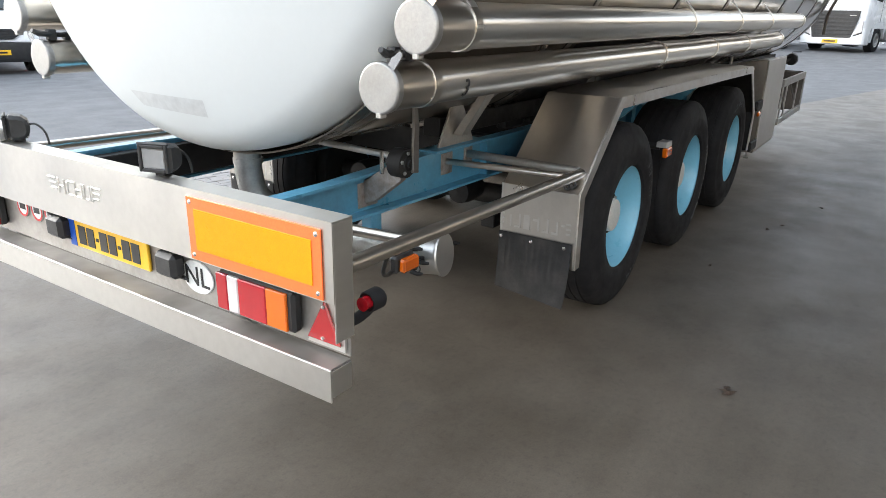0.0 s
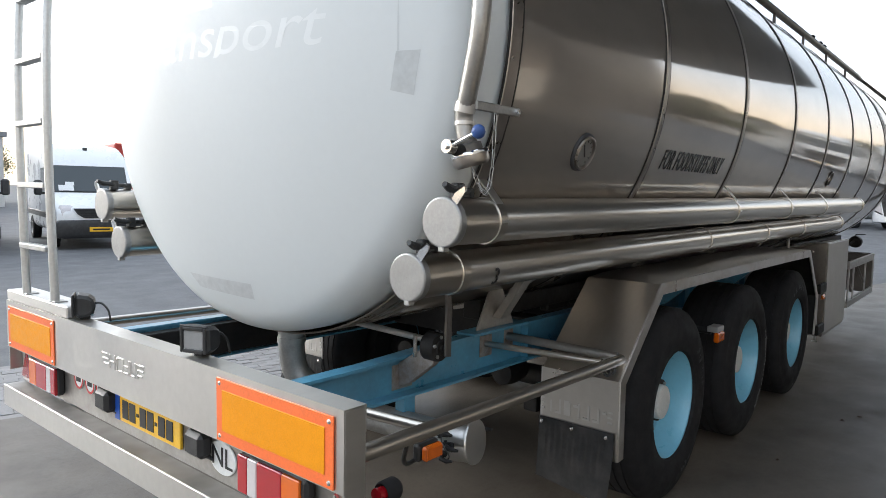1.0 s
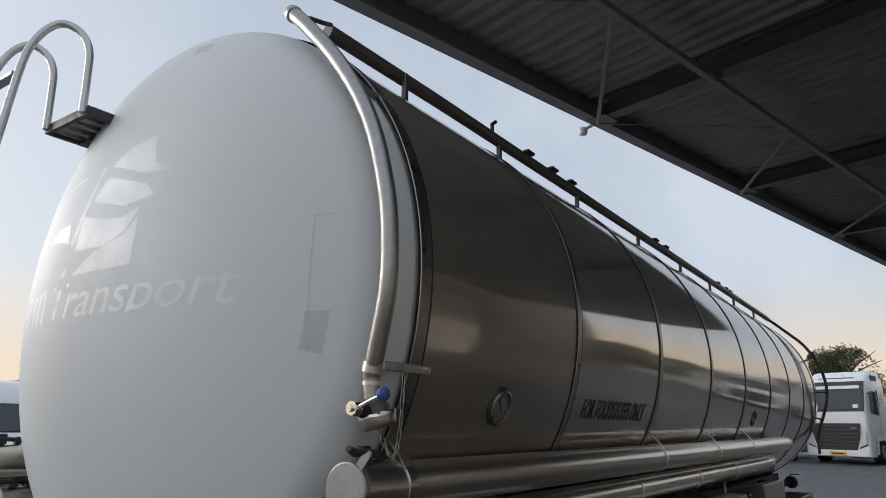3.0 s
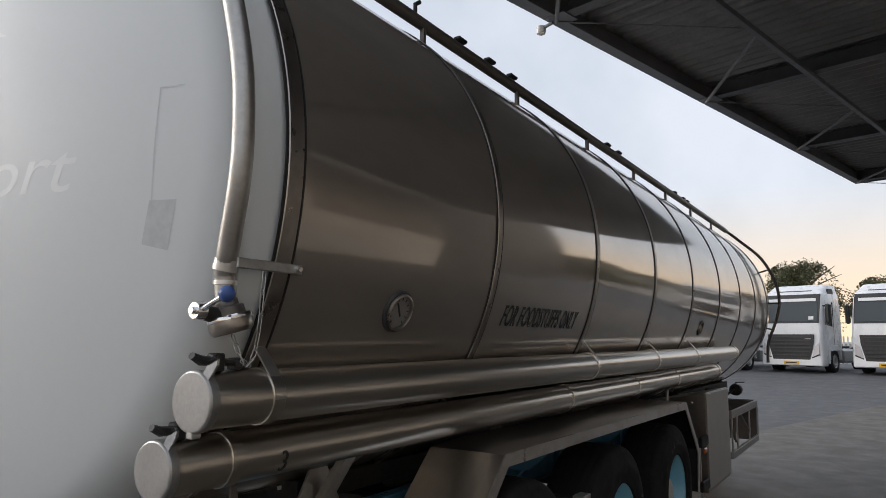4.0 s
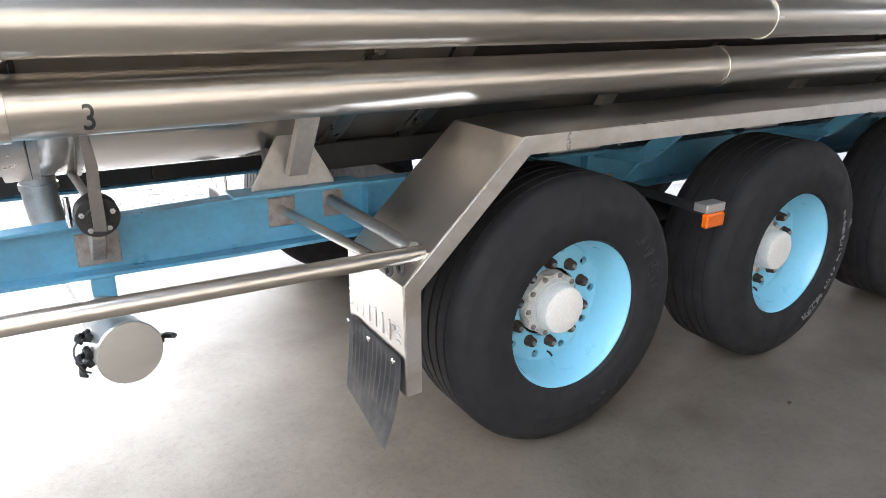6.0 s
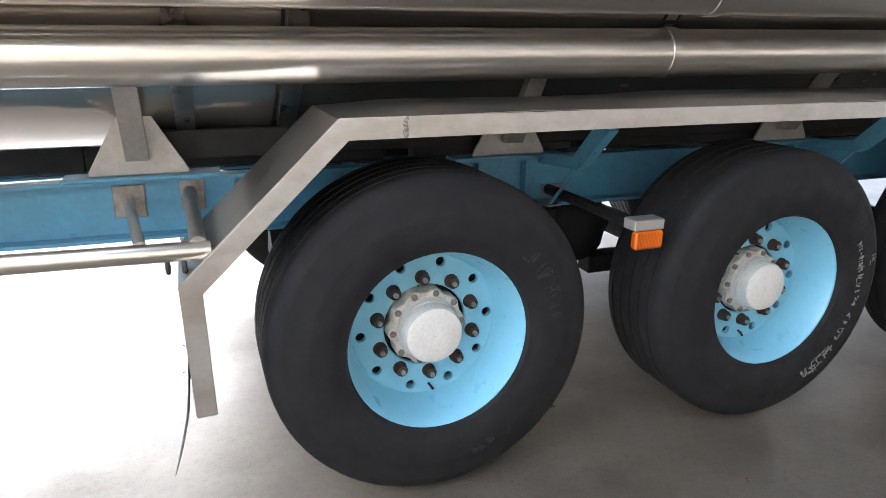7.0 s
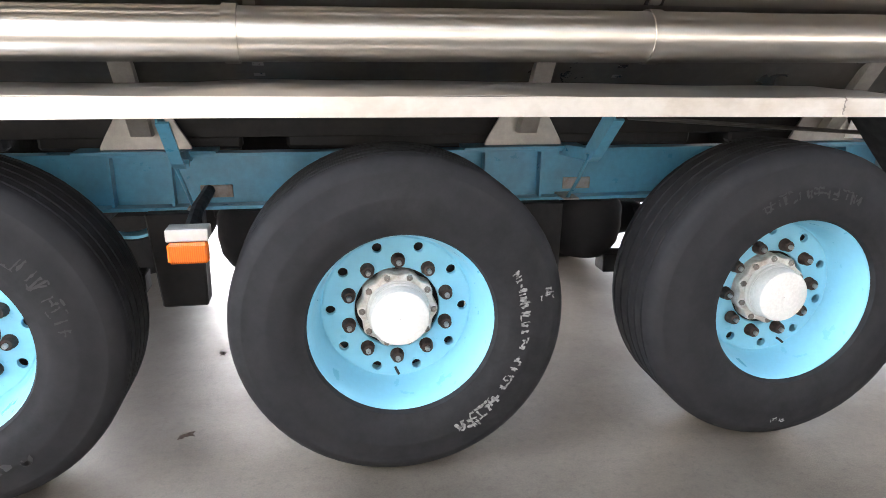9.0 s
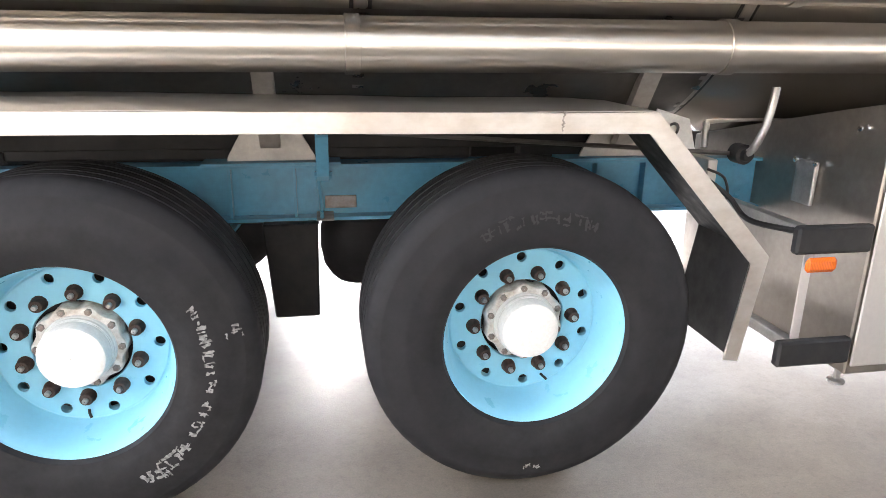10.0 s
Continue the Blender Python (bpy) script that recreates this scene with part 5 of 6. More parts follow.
ladder = part("ladder", stile(.70, .52), LADDERTUBE, trailer, "round tube steel ladder with ribbed rungs")
part("ladder_stile", stile(1.04, .88), LADDERTUBE, ladder)
for k in range(8):
    z = 1.350 + .285 * k
    x = -2.411 + max(0, z - 2.0) ** 1.5 * .058
    bm = bmesh.new()
    add_box(bm, x - .022, x + .022, .713, 1.027, z - .012, z + .012, .003)
    for j in range(7):
        add_lathe(bm, [(.011, 0), (.009, .005), (.005, .005)], 8, pose(x, .735 + .045 * j, z + .011))
    part("rung", finish(bm), GALV, ladder, "ribbed steel rung" if not k else "")
for y in (.70, 1.04):
    part("ladder_foot", box(-2.417, -2.36, y - .04, y + .04, 1.111, 1.118, .002), GALV, ladder)
# bearer and frame are darkened: the backlit underside is in their colour
plat = part("platform", box(-1.90, -1.86, .509, .891, 3.176, 3.190, .002), DARKSTEEL, trailer, "small grated platform behind the tank top")
for k in range(4):
    bm = bmesh.new()
    y = .514 + .096 * k
    add_box(bm, -2.048, -1.72, y, y + .082, 3.212, 3.218, .001)
    add_box(bm, -2.048, -1.72, y, y + .005, 3.192, 3.2115, 0)
    add_box(bm, -2.048, -1.72, y + .077, y + .082, 3.192, 3.2115, 0)
    for j in range(6):
        add_lathe(bm, [(.014, 0), (.012, .007), (.008, .007)], 8, pose(-2.02 + .055 * j, y + .041, 3.2175))
    part("platform_slat", finish(bm), GALV, plat, "folded grating plank" if not k else "")
part("platform_frame", box(-2.072, -2.05, .49, .91, 3.175, 3.225, .003), DARKSTEEL, plat)
part("platform_frame", box(-2.05, -1.72, .488, .508, 3.175, 3.225, .003), DARKSTEEL, plat)
part("platform_frame", box(-2.05, -1.72, .892, .912, 3.175, 3.225, .003), DARKSTEEL, plat)

# ---- locker and fittings ahead of the wheels ----
locker = part("locker", prism([(-1.25, .30), (-1.25, 1.225), (-1.05, 1.185), (-.12, .985), (-.12, .30)], 0, 3.80, 4.86, .006), LOCKER, trailer, "stainless steel locker cabinet")
part("locker_door", box(3.81, 4.85, -1.262, -1.252, .335, 1.215, .004), DULL, locker)
hs = bmesh.new()
add_box(hs, 3.782, 3.799, -.965, -.86, .83, .99, .004)
part("latch_plate", finish(hs), GALV, locker)
for y in (-.965, -.86):
    part("bolt", lathe([(.001, .008), (.01, .006), (.011, 0)], 8, Matrix.Translation((3.782, y, .985)) @ ALONG_X @ pose(0, 0, 0, 180)), CHROME, locker)
part("bolt", lathe([(.001, .008), (.01, .006), (.011, 0)], 8, Matrix.Translation((3.79, -1.13, 1.13)) @ ALONG_X @ pose(0, 0, 0, 180)), CHROME, locker)
part("locker_foot", lathe([(.012, .31), (.012, .25), (.03, .245), (.03, .235), (.001, .235)], 10, pose(3.84, -1.18, 0)), GALV, locker)
for z in (.40, .795):
    part("guard_stub", box(3.52, 3.795, -1.268, -1.232, z - .046, z + .046, .008), BLACK, trailer, "short black side guard board")
    part("guard_arm", box(3.60, 3.64, -1.23, -.62, z - .02, z + .02, .003), GALV, trailer)
part("guard_post", box(3.578, 3.613, -1.235, -1.229, .44, .75, .002), DULL, trailer)
part("side_marker", box(3.555, 3.668, -1.285, -1.262, .692, .742, .012), AMBERLENS, trailer, "amber side marker lamp")
lev = part("valve_lever", tube(smooth_path([(3.54, -.90, 1.01), (3.552, -.93, 1.04), (3.572, -.95, 1.12), (3.586, -.95, 1.20), (3.59, -.95, 1.25)], 5), [.014] * 21, 10), GALV, trailer, "bent steel valve lever")
part("valve_body", lathe([(.001, .06), (.02, .06), (.024, .04), (.036, .035), (.036, -.02), (.02, -.03), (.001, -.04)], 18, Matrix.Translation((3.545, -.86, 1.01)) @ OUT_Y), BLACK, lev)
part("link_rod", tube([(2.20, -.85, 1.095), (3.53, -.85, 1.008)], .008, 8), RAILMAT, lev, "thin dark link rod")
part("valve_bracket", box(3.49, 3.53, -.76, -.60, .78, .97, .003), DULL, lev)
part("cable", tube(smooth_path([(3.42, -.82, .93), (3.50, -.9, .86), (3.52, -1.0, .80), (3.58, -1.15, .80), (3.66, -1.22, .80)], 5), .010, 8), PLASTIC, lev)
part("cable", tube(smooth_path([(3.44, -.84, .95), (3.5, -.86, .92), (3.49, -.9, .85), (3.43, -.86, .83)], 5), .005, 8), PLASTIC, lev)
part("brake_cable", tube(smooth_path([(1.62, -.70, 1.16), (1.9, -.70, 1.125), (2.2, -.70, 1.11), (2.5, -.70, 1.10)], 5), .006, 8), PIPE, trailer, "thin grey cable under the mudguard")
num = part("number_tag", prism([(3.28, .98), (3.50, .98), (3.46, 1.11), (3.32, 1.15)], 1, -.645, -.638, .002), STICKER, trailer)
bm = letters("2", .11)
for v in bm.verts:
    v.co = Vector((3.40 + v.co.x, -.6465 - v.co.z, 1.055 + v.co.y))
part("numeral", finish(bm), INK, num)
part("hoop", tube(smooth_path([(3.62, -.5, .98), (3.62, -.5, 1.06), (3.66, -.5, 1.09), (4.0, -.5, 1.10)], 5), .014, 10), DULL, trailer)
part("under_tube", tube([(3.0, -.45, 1.125), (5.5, -.45, 1.125)], .04, 14), TUBE, trailer)
rack = part("side_rack", box(5.02, 6.78, -1.262, -1.228, .87, .955, .004), GALV, trailer, "welded steel side rack")
part("rack_rail", box(5.02, 6.78, -1.262, -1.228, .44, .515, .004), GALV, rack)
for x in (5.04, 5.34, 6.16, 6.76):
    part("rack_post", box(x - .03, x + .03, -1.258, -1.246, .515, .87, .003), GALV, rack)
for x0, z0, x1, z1 in ((5.02, .78, 5.32, .60), (5.62, .87, 6.14, .64)):
    part("rack_brace", tube([(x0, -1.24, z0), (x1, -1.24, z1)], .016, 8), RAILMAT, rack)
for x in (5.05, 6.75):
    part("rack_arm", box(x - .03, x + .03, -1.228, -.58, .88, .945, .003), RAILMAT, rack)
part("rack_end", box(6.782, 6.79, -1.26, -.9, .44, .955, .002), RAILMAT, rack)
post = part("lamp_post", tube([(5.12, -1.10, .94), (5.16, -1.12, 1.06), (5.55, -1.2, 1.16)], .014, 8), BLACK, trailer, "thin black lamp bracket")
part("front_lamp", lathe([(.001, .055), (.066, .05), (.072, .03), (.066, -.04), (.04, -.06), (.001, -.06)], 20, Matrix.Translation((5.66, -1.2, 1.15)) @ ALONG_X), BLACK, post, "small round dark lamp")
part("lamp_feeler", tube([(5.64, -1.2, 1.21), (5.66, -1.2, 1.235), (5.66, -1.30, 1.24)], .006, 6), BLACK, post)
for s in (-1, 1):
    part("landing_leg", box(6.4, 6.52, s * .75 - .06, s * .75 + .06, GZ + .02, 1.1, .004), BLACK, trailer, "black landing leg")
    part("leg_foot", box(6.34, 6.58, s * .75 - .12, s * .75 + .12, GZ, GZ + .02, .004), BLACK, trailer)
part("neck_frame", box(5.4, 8.4, -.60, .60, .98, 1.10, .006), BLACK, trailer)

# ---- vehicles in the yard ----
def yard_z(x, y):
    p = SITE.inverted() @ Vector((x, y, 0))
    return rise(p.x, p.y)


def road_wheel(parent, x, y, r, w, name="wheel"):
    ob = part(name, lathe([(.001, .35 * w), (.30 * r, .35 * w), (.34 * r, .45 * w), (.52 * r, .40 * w), (.56 * r, .50 * w)], 28, OUT_Y), GALV, parent, at=Matrix.Translation((x, y, r)) @ (Matrix.Identity(4) if y < 0 else pose(0, 0, 0, 0, 0, 180)))
    part("tyre", lathe([(.55 * r, .46 * w), (.60 * r, .52 * w), (.85 * r, .52 * w), (.96 * r, .46 * w), (r, .36 * w), (r, -.36 * w), (.96 * r, -.48 * w), (.6 * r, -.5 * w)], 28, OUT_Y), RUBBER, ob)
    return ob


def loft(rows, closed=True):
    """Skin over rings of points that all have the same count."""
    bm = bmesh.new()
    rings = [[bm.verts.new(p) for p in row] for row in rows]
    n = len(rows[0])
    for a, b in zip(rings, rings[1:]):
        for i in range(n):
            bm.faces.new((a[i], a[(i + 1) % n], b[(i + 1) % n], b[i]))
    if closed:
        bm.faces.new(rings[0]), bm.faces.new(rings[-1])
    return bm


def rounded(x, hw, z0, z1, r, k=4):
    """A rounded rectangle across the way at x."""
    pts = []
    for cy, cz, a0 in ((hw - r, z1 - r, 0), (-hw + r, z1 - r, 90), (-hw + r, z0 + r, 180), (hw - r, z0 + r, 270)):
        for j in range(k + 1):
            an = radians(a0 + 90 * j / k)
            pts.append((x, cy + r * math.cos(an), cz + r * math.sin(an)))
    return pts


def cab_ring(z, front, rear, hw, r, k=4):
    """A rounded rectangle round the cab at one height."""
    pts = []
    for cx, cy, a0 in ((rear - r, hw - r, 0), (front + r, hw - r, 90), (front + r, -hw + r, 180), (rear - r, -hw + r, 270)):
        for j in range(k + 1):
            an = radians(a0 + 90 * j / k)
            pts.append((cx + r * math.cos(an), cy + r * math.sin(an), z))
    return pts


def tractor_unit(roof, label):
    """A cab-over tractor that faces local -x, its front at x 0."""
    t = thing("truck_tractor", label, "truck", "parked trucks")
    rows = [(.92, .02, 2.2, 1.22, .12), (1.0, .0, 2.22, 1.24, .16), (1.65, .0, 2.24, 1.245, .16), (2.08, .04, 2.24, 1.24, .18), (2.6, .165, 2.24, 1.225, .18), (3.0, .27, 2.24, 1.21, .18), (3.28, .36, 2.24, 1.19, .2), (3.34, .50, 2.24, 1.17, .2), (3.5, .75, 2.24, 1.12, .2), (roof - .04, 1.1, 2.24, 1.08, .2), (roof, 1.3, 2.2, 1.0, .2)]
    body = part("cab", finish(loft([cab_ring(*r) for r in rows]), 40), TRUCKWHITE, t, "glossy white sleeper cab")

    def slope(z):                       # the front's x at a height
        for a, b in zip(rows, rows[1:]):
            if a[0] <= z <= b[0]:
                return a[1] + (b[1] - a[1]) * (z - a[0]) / (b[0] - a[0])
        return .4

    def on_front(name, y0, y1, z0, z1, out, mat, parent, lab=""):
        return part(name, prism([(slope(z0) - out, z0), (slope((z0 + z1) / 2) - out, (z0 + z1) / 2), (slope(z1) - out, z1), (slope(z1) + .05, z1), (slope(z0) + .05, z0)], 1, y0, y1, .006), mat, parent, lab)

    on_front("screen_surround", -1.13, 1.13, 2.06, 3.27, .012, PLASTIC, body, "black screen surround and visor")
    on_front("windscreen", -1.07, 1.07, 2.12, 2.92, .020, GLASS, body, "dark windscreen")
    on_front("visor_strip", -.98, .98, 2.97, 3.10, .024, TRUCKWHITE, body, "white strip on the visor")
    on_front("paper", -.92, -.72, 2.2, 2.34, .026, STICKER, body)
    for s in (-1, 1):
        on_front("wiper", min(s * .1, s * .9), max(s * .1, s * .9), 2.14, 2.16, .03, PLASTIC, body)
    part("roof_shade", prism([(.60, 3.42), (.98, 3.585), (1.0, 3.56), (.62, 3.39)], 1, -.7, .7, 0), GLASS, body, "dark roof panel")
    grille = part("grille", prism([(-.93, 1.60), (.93, 1.60), (.90, 1.25), (.74, .56), (-.74, .56), (-.90, 1.25)], 0, -.05, .02, .012), PLASTIC, t, "black trapezoid radiator grille")
    for k in range(6):
        z = .68 + .15 * k
        w = .74 + .17 * min(1, (z - .56) / .69)
        part("grille_slat", box(-.07, -.045, -w + .06, w - .06, z, z + .075, .01), PLASTIC, grille)
    part("badge_bar", box(-.078, -.05, -.82, -.58, 1.40, 1.43, .004), GALV, grille)
    bump_ = part("bumper", finish(loft([cab_ring(.30, .0, .62, 1.2, .1), cab_ring(.34, -.05, .62, 1.24, .14), cab_ring(.60, -.04, .62, 1.245, .14), cab_ring(.95, .0, .62, 1.24, .14)]), 40), TRUCKWHITE, t, "white front bumper")
    part("number_plate", box(-.075, -.045, -.30, .30, .36, .50, .003), PLATEYEL, bump_, "yellow number plate")
    part("plate_bar", box(-.080, -.074, -.22, .22, .405, .455, .001), INK, bump_)
    for s in (-1, 1):
        lamp_ = part("headlight", prism([(s * .80, .66), (s * .95, 1.12), (s * 1.10, 1.24), (s * 1.12, .80)], 0, -.035, .12, .015), CLEARLENS, t, "clear slanted headlight")
        part("headlight_rim", prism([(s * .82, .62), (s * .80, .66), (s * 1.12, .80), (s * 1.13, .75)], 0, -.045, .0, .004), PLASTIC, lamp_)
        mir = part("mirror", box(.22, .40, min(s * 1.32, s * 1.50), max(s * 1.32, s * 1.50), 2.05, 2.85, .06), PLASTIC, t, "black door mirror")
        part("mirror_arm", box(.32, .38, min(s * 1.18, s * 1.36), max(s * 1.18, s * 1.36), 2.74, 2.80, .008), PLASTIC, mir)
        part("side_window", prism([(.36, 2.0), (.55, 2.85), (1.15, 2.85), (1.15, 1.92)], 1, s * 1.19, s * 1.245, .004), GLASS, body, "dark side window")
        part("door_seam", box(1.26, 1.275, min(s * 1.205, s * 1.249), max(s * 1.205, s * 1.249), 1.0, 2.95, 0), PLASTIC, body)
        part("side_vent", prism([(.95, 3.30), (1.05, 3.52), (1.55, 3.52), (1.6, 3.30)], 1, s * 1.10, s * 1.19, .004), PLASTIC, body)
        part("wheel_arch", prism([(.64, .40), (.66, 1.02), (.95, 1.16), (1.6, 1.16), (1.95, 1.02), (2.02, .55), (1.9, .55), (1.8, .95), (.80, .95), (.72, .40)], 1, s * 1.0, s * 1.25, .01), TRUCKWHITE, t)
        road_wheel(t, 1.28, s * 1.08, .50, .30)
        road_wheel(t, 4.95, s * 1.02, .50, .50)
        part("fuel_tank", box(2.4, 3.9, min(s * .55, s * 1.18), max(s * .55, s * 1.18), .40, .98, .08), GALV, t, "grey fuel tank")
        part("frame_rail", box(.6, 6.0, min(s * .38, s * .46), max(s * .38, s * .46), .75, 1.0, .004), BLACK, t)
        part("mudguard", prism([(4.38, .75), (4.5, 1.05), (4.95, 1.14), (5.4, 1.05), (5.52, .75), (5.46, .75), (5.36, 1.0), (4.95, 1.08), (4.54, 1.0), (4.44, .75)], 1, s * .78, s * 1.25, .004), PLASTIC, t)
    part("fifth_wheel", box(4.4, 5.4, -.45, .45, 1.02, 1.12, .03), BLACK, t)
    part("engine_box", box(.4, 2.2, -.8, .8, .45, .95, .03), BLACK, t)
    return t


truck = tractor_unit(3.72, "white cab-over truck tractor with black grille, parked on asphalt")
truck.matrix_world = pose(28.9, .62, yard_z(28.9, .62), 0, 0, -16)
for x, y, turn in ((28.7, -2.75, -16), (28.6, 3.9, -16), (28.4, -6.2, -16)):
    copy_thing(truck, pose(x, y, yard_z(x, y), 0, 0, turn))


def panel_van(colour, label):
    """A tall delivery van that faces local -x, its front at x 0."""
    t = thing("delivery_van", label, "van", "parked vans")
    rows = [rounded(.02, .80, .42, .92, .10), rounded(.10, .92, .36, 1.02, .14), rounded(.55, .97, .34, 1.20, .12), rounded(.95, .985, .34, 1.38, .10), rounded(1.40, .965, .34, 2.05, .12), rounded(1.58, .955, .34, 2.28, .14), rounded(1.80, .955, .34, 2.46, .18), rounded(2.25, .96, .34, 2.62, .22), rounded(2.9, .97, .34, 2.68, .24), rounded(5.6, .97, .34, 2.66, .20), rounded(5.85, .94, .40, 2.60, .18)]
    body = part("body", finish(loft(rows), 45), colour, t, "glossy white van body")
    part("screen_seal", prism([(.93, 1.385), (1.385, 2.065), (1.42, 2.05), (.97, 1.37)], 1, -.86, .86, .004), PLASTIC, body, "black windscreen seal")
    part("windscreen", prism([(.940, 1.41), (1.368, 2.048), (1.40, 2.03), (.97, 1.39)], 1, -.835, .835, .004), GLASS, body, "dark windscreen")
    part("paper", prism([(.942, 1.418), (1.035, 1.557), (1.04, 1.555), (.947, 1.416)], 1, .42, .76, 0), STICKER, body, "white paper on the windscreen", Matrix.Translation((-.012, 0, .006)))
    part("folded_paper", prism([(1.035, 1.557), (1.09, 1.639), (1.095, 1.637), (1.04, 1.555)], 1, .40, .60, 0), STICKER, body, at=Matrix.Translation((-.012, 0, .006)))
    for s in (-1, 1):
        part("wiper", tube([(.925, s * .12, 1.395), (.945, s * .45, 1.43), (.93, s * .74, 1.41)], .010, 6), PLASTIC, body)
    part("roof_beacon", box(1.86, 1.94, -.05, .05, 2.46, 2.56, .01), PLASTIC, body)
    part("bonnet_vent", prism([(.62, 1.195), (.80, 1.27), (.80, 1.26), (.62, 1.185)], 1, .20, .62, 0), PLASTIC, body, at=Matrix.Translation((0, 0, .012)))
    grille = part("grille", prism([(-.58, 1.0), (-.50, .86), (-.36, .77), (.36, .77), (.50, .86), (.58, 1.0)], 0, -.035, .12, .012), PLASTIC, t, "dark curved grille")
    for k in range(3):
        part("grille_bar", box(-.048, -.03, -.40 - .06 * k, .40 + .06 * k, .825 + .06 * k, .838 + .06 * k, .003), BLACK, grille)
    part("badge", lathe([(.070, .018), (.092, .018), (.092, 0), (.070, 0)], 24, Matrix.Translation((-.05, 0, .89)) @ ALONG_X @ pose(0, 0, 0, 180), closed=True), CHROME, grille, "round chrome ring badge")
    part("bumper", finish(loft([rounded(-.10, .86, .34, .70, .12), rounded(-.04, .96, .28, .72, .12), rounded(.55, 1.0, .26, .70, .08)]), 40), PLASTIC, t, "dark grey plastic bumper")
    part("number_plate", box(-.118, -.10, -.26, .26, .44, .55, .003), PLATEYEL, t, "yellow number plate")
    part("plate_bar", box(-.122, -.117, -.19, .19, .475, .515, .001), INK, t)
    for s in (-1, 1):
        part("headlight", finish(loft([rounded(.0, .10, .78, .94, .05), rounded(.10, .16, .76, 1.06, .06), rounded(.42, .15, .78, 1.10, .06)]), 50), CLEARLENS, t, "clear headlight", Matrix.Translation((.03, s * .72, 0)))
        mir = part("mirror", box(1.25, 1.40, min(s * 1.08, s * 1.26), max(s * 1.08, s * 1.26), 1.30, 1.68, .04), PLASTIC, t, "black door mirror")
        part("mirror_arm", box(1.30, 1.36, min(s * .96, s * 1.12), max(s * .96, s * 1.12), 1.32, 1.38, .01), PLASTIC, mir)
        part("side_window", prism([(1.35, 1.42), (1.75, 2.0), (2.35, 2.0), (2.35, 1.38)], 1, s * .955, s * .992, .004), GLASS, body, "dark side window")
        part("side_strip", box(.9, 5.6, min(s * .98, s * 1.0), max(s * .98, s * 1.0), .72, .86, .006), PLASTIC, t)
        road_wheel(t, 1.0, s * .88, .34, .22)
        road_wheel(t, 4.6, s * .88, .34, .22)
    part("antenna", tube([(2.3, 0, 2.49), (2.42, 0, 2.62)], .012, 6), PLASTIC, t)
    return t


van = panel_van(TRUCKWHITE, "white high-roof delivery van with dark bumper, parked on asphalt")
van.matrix_world = pose(3.75, 14.6, yard_z(3.75, 14.6), 0, 0, 77)
copy_thing(van, pose(.62, 14.7, yard_z(.62, 14.7), 0, 0, 77))
copy_thing(van, pose(-2.9, 16.5, yard_z(-2.9, 16.5), 0, 0, 80))
red = thing("box_trailer", "tall red box trailer parked behind the vans", "trailer", at=pose(9.7, 24, yard_z(9.7, 24), 0, 0, 80))
REDPAINT = worn("red_trailer_paint", (.42, .04, .03), (.30, .04, .03), .4, 0, 2, .4, 30, relief=.02)
part("box_body", box(0, 9, -1.25, 1.25, 1.0, 3.2, .04), REDPAINT, red)
part("frame", box(.2, 8.8, -.5, .5, .8, 1.1, .01), BLACK, red)
for s in (-1, 1):
    for x in (6.4, 7.7):
        road_wheel(red, x, s * 1.0, .50, .38)
    part("landing_leg", box(1.6, 1.75, s * .7 - .06, s * .7 + .06, 0, .85, .004), BLACK, red)

# ---- distance: trees, fence, sheds ----
def tree(x, y, height, spread, seed):
    random.seed(seed)
    t = thing("tree", "leafy green roadside tree with an uneven crown", "tree", "background trees", pose(x, y, yard_z(x, y)))
    bm = bmesh.new()
    add_tube(bm, [(0, 0, 0), (.05, .03, height * .25), (-.05, .08, height * .5), (.05, 0, height * .75)], [.28, .22, .15, .05], 10)
    tips = []
    for k in range(16):
        z0 = height * random.uniform(.25, .65)
        an, ln = random.uniform(0, 6.28), spread * random.uniform(.45, .95)
        end = Vector((math.cos(an) * ln, math.sin(an) * ln, z0 + height * random.uniform(.08, .3)))
        add_tube(bm, [(0, 0, z0), end * .5 + Vector((0, 0, z0 * .5 + .2)), end], [.09, .06, .02], 6)
        tips.append(end)
    part("trunk", finish(bm, 50), BARK, t, "brown trunk with limbs")
    verts, faces = [], []
    clumps = tips + [Vector((random.gauss(0, .42) * spread, random.gauss(0, .42) * spread, height * random.uniform(.35, .95))) for _ in range(46)]
    for c in clumps:
        for _ in range(420):
            d = Vector((random.gauss(0, 1), random.gauss(0, 1), random.gauss(0, .7)))
            p = c + d * random.uniform(.25, .55) * spread * .30
            if p.z > height * (1.02 - .35 * (math.hypot(p.x, p.y) / spread) ** 2):
                continue
            n = Vector((random.gauss(0, 1), random.gauss(0, 1), random.gauss(0, 1))).normalized()
            s1 = n.orthogonal().normalized() * random.uniform(.055, .115)
            s2 = n.cross(s1).normalized() * random.uniform(.035, .07)
            i = len(verts)
            verts += [p - s1, p + s2, p + s1, p - s2]
            faces.append((i, i + 1, i + 2, i + 3))
    me = bpy.data.meshes.new("crown")
    me.from_pydata([tuple(v) for v in verts], [], faces)
    me.materials.append(LEAF)
    part("crown", me, LEAF, t, "crown of many small leaves")


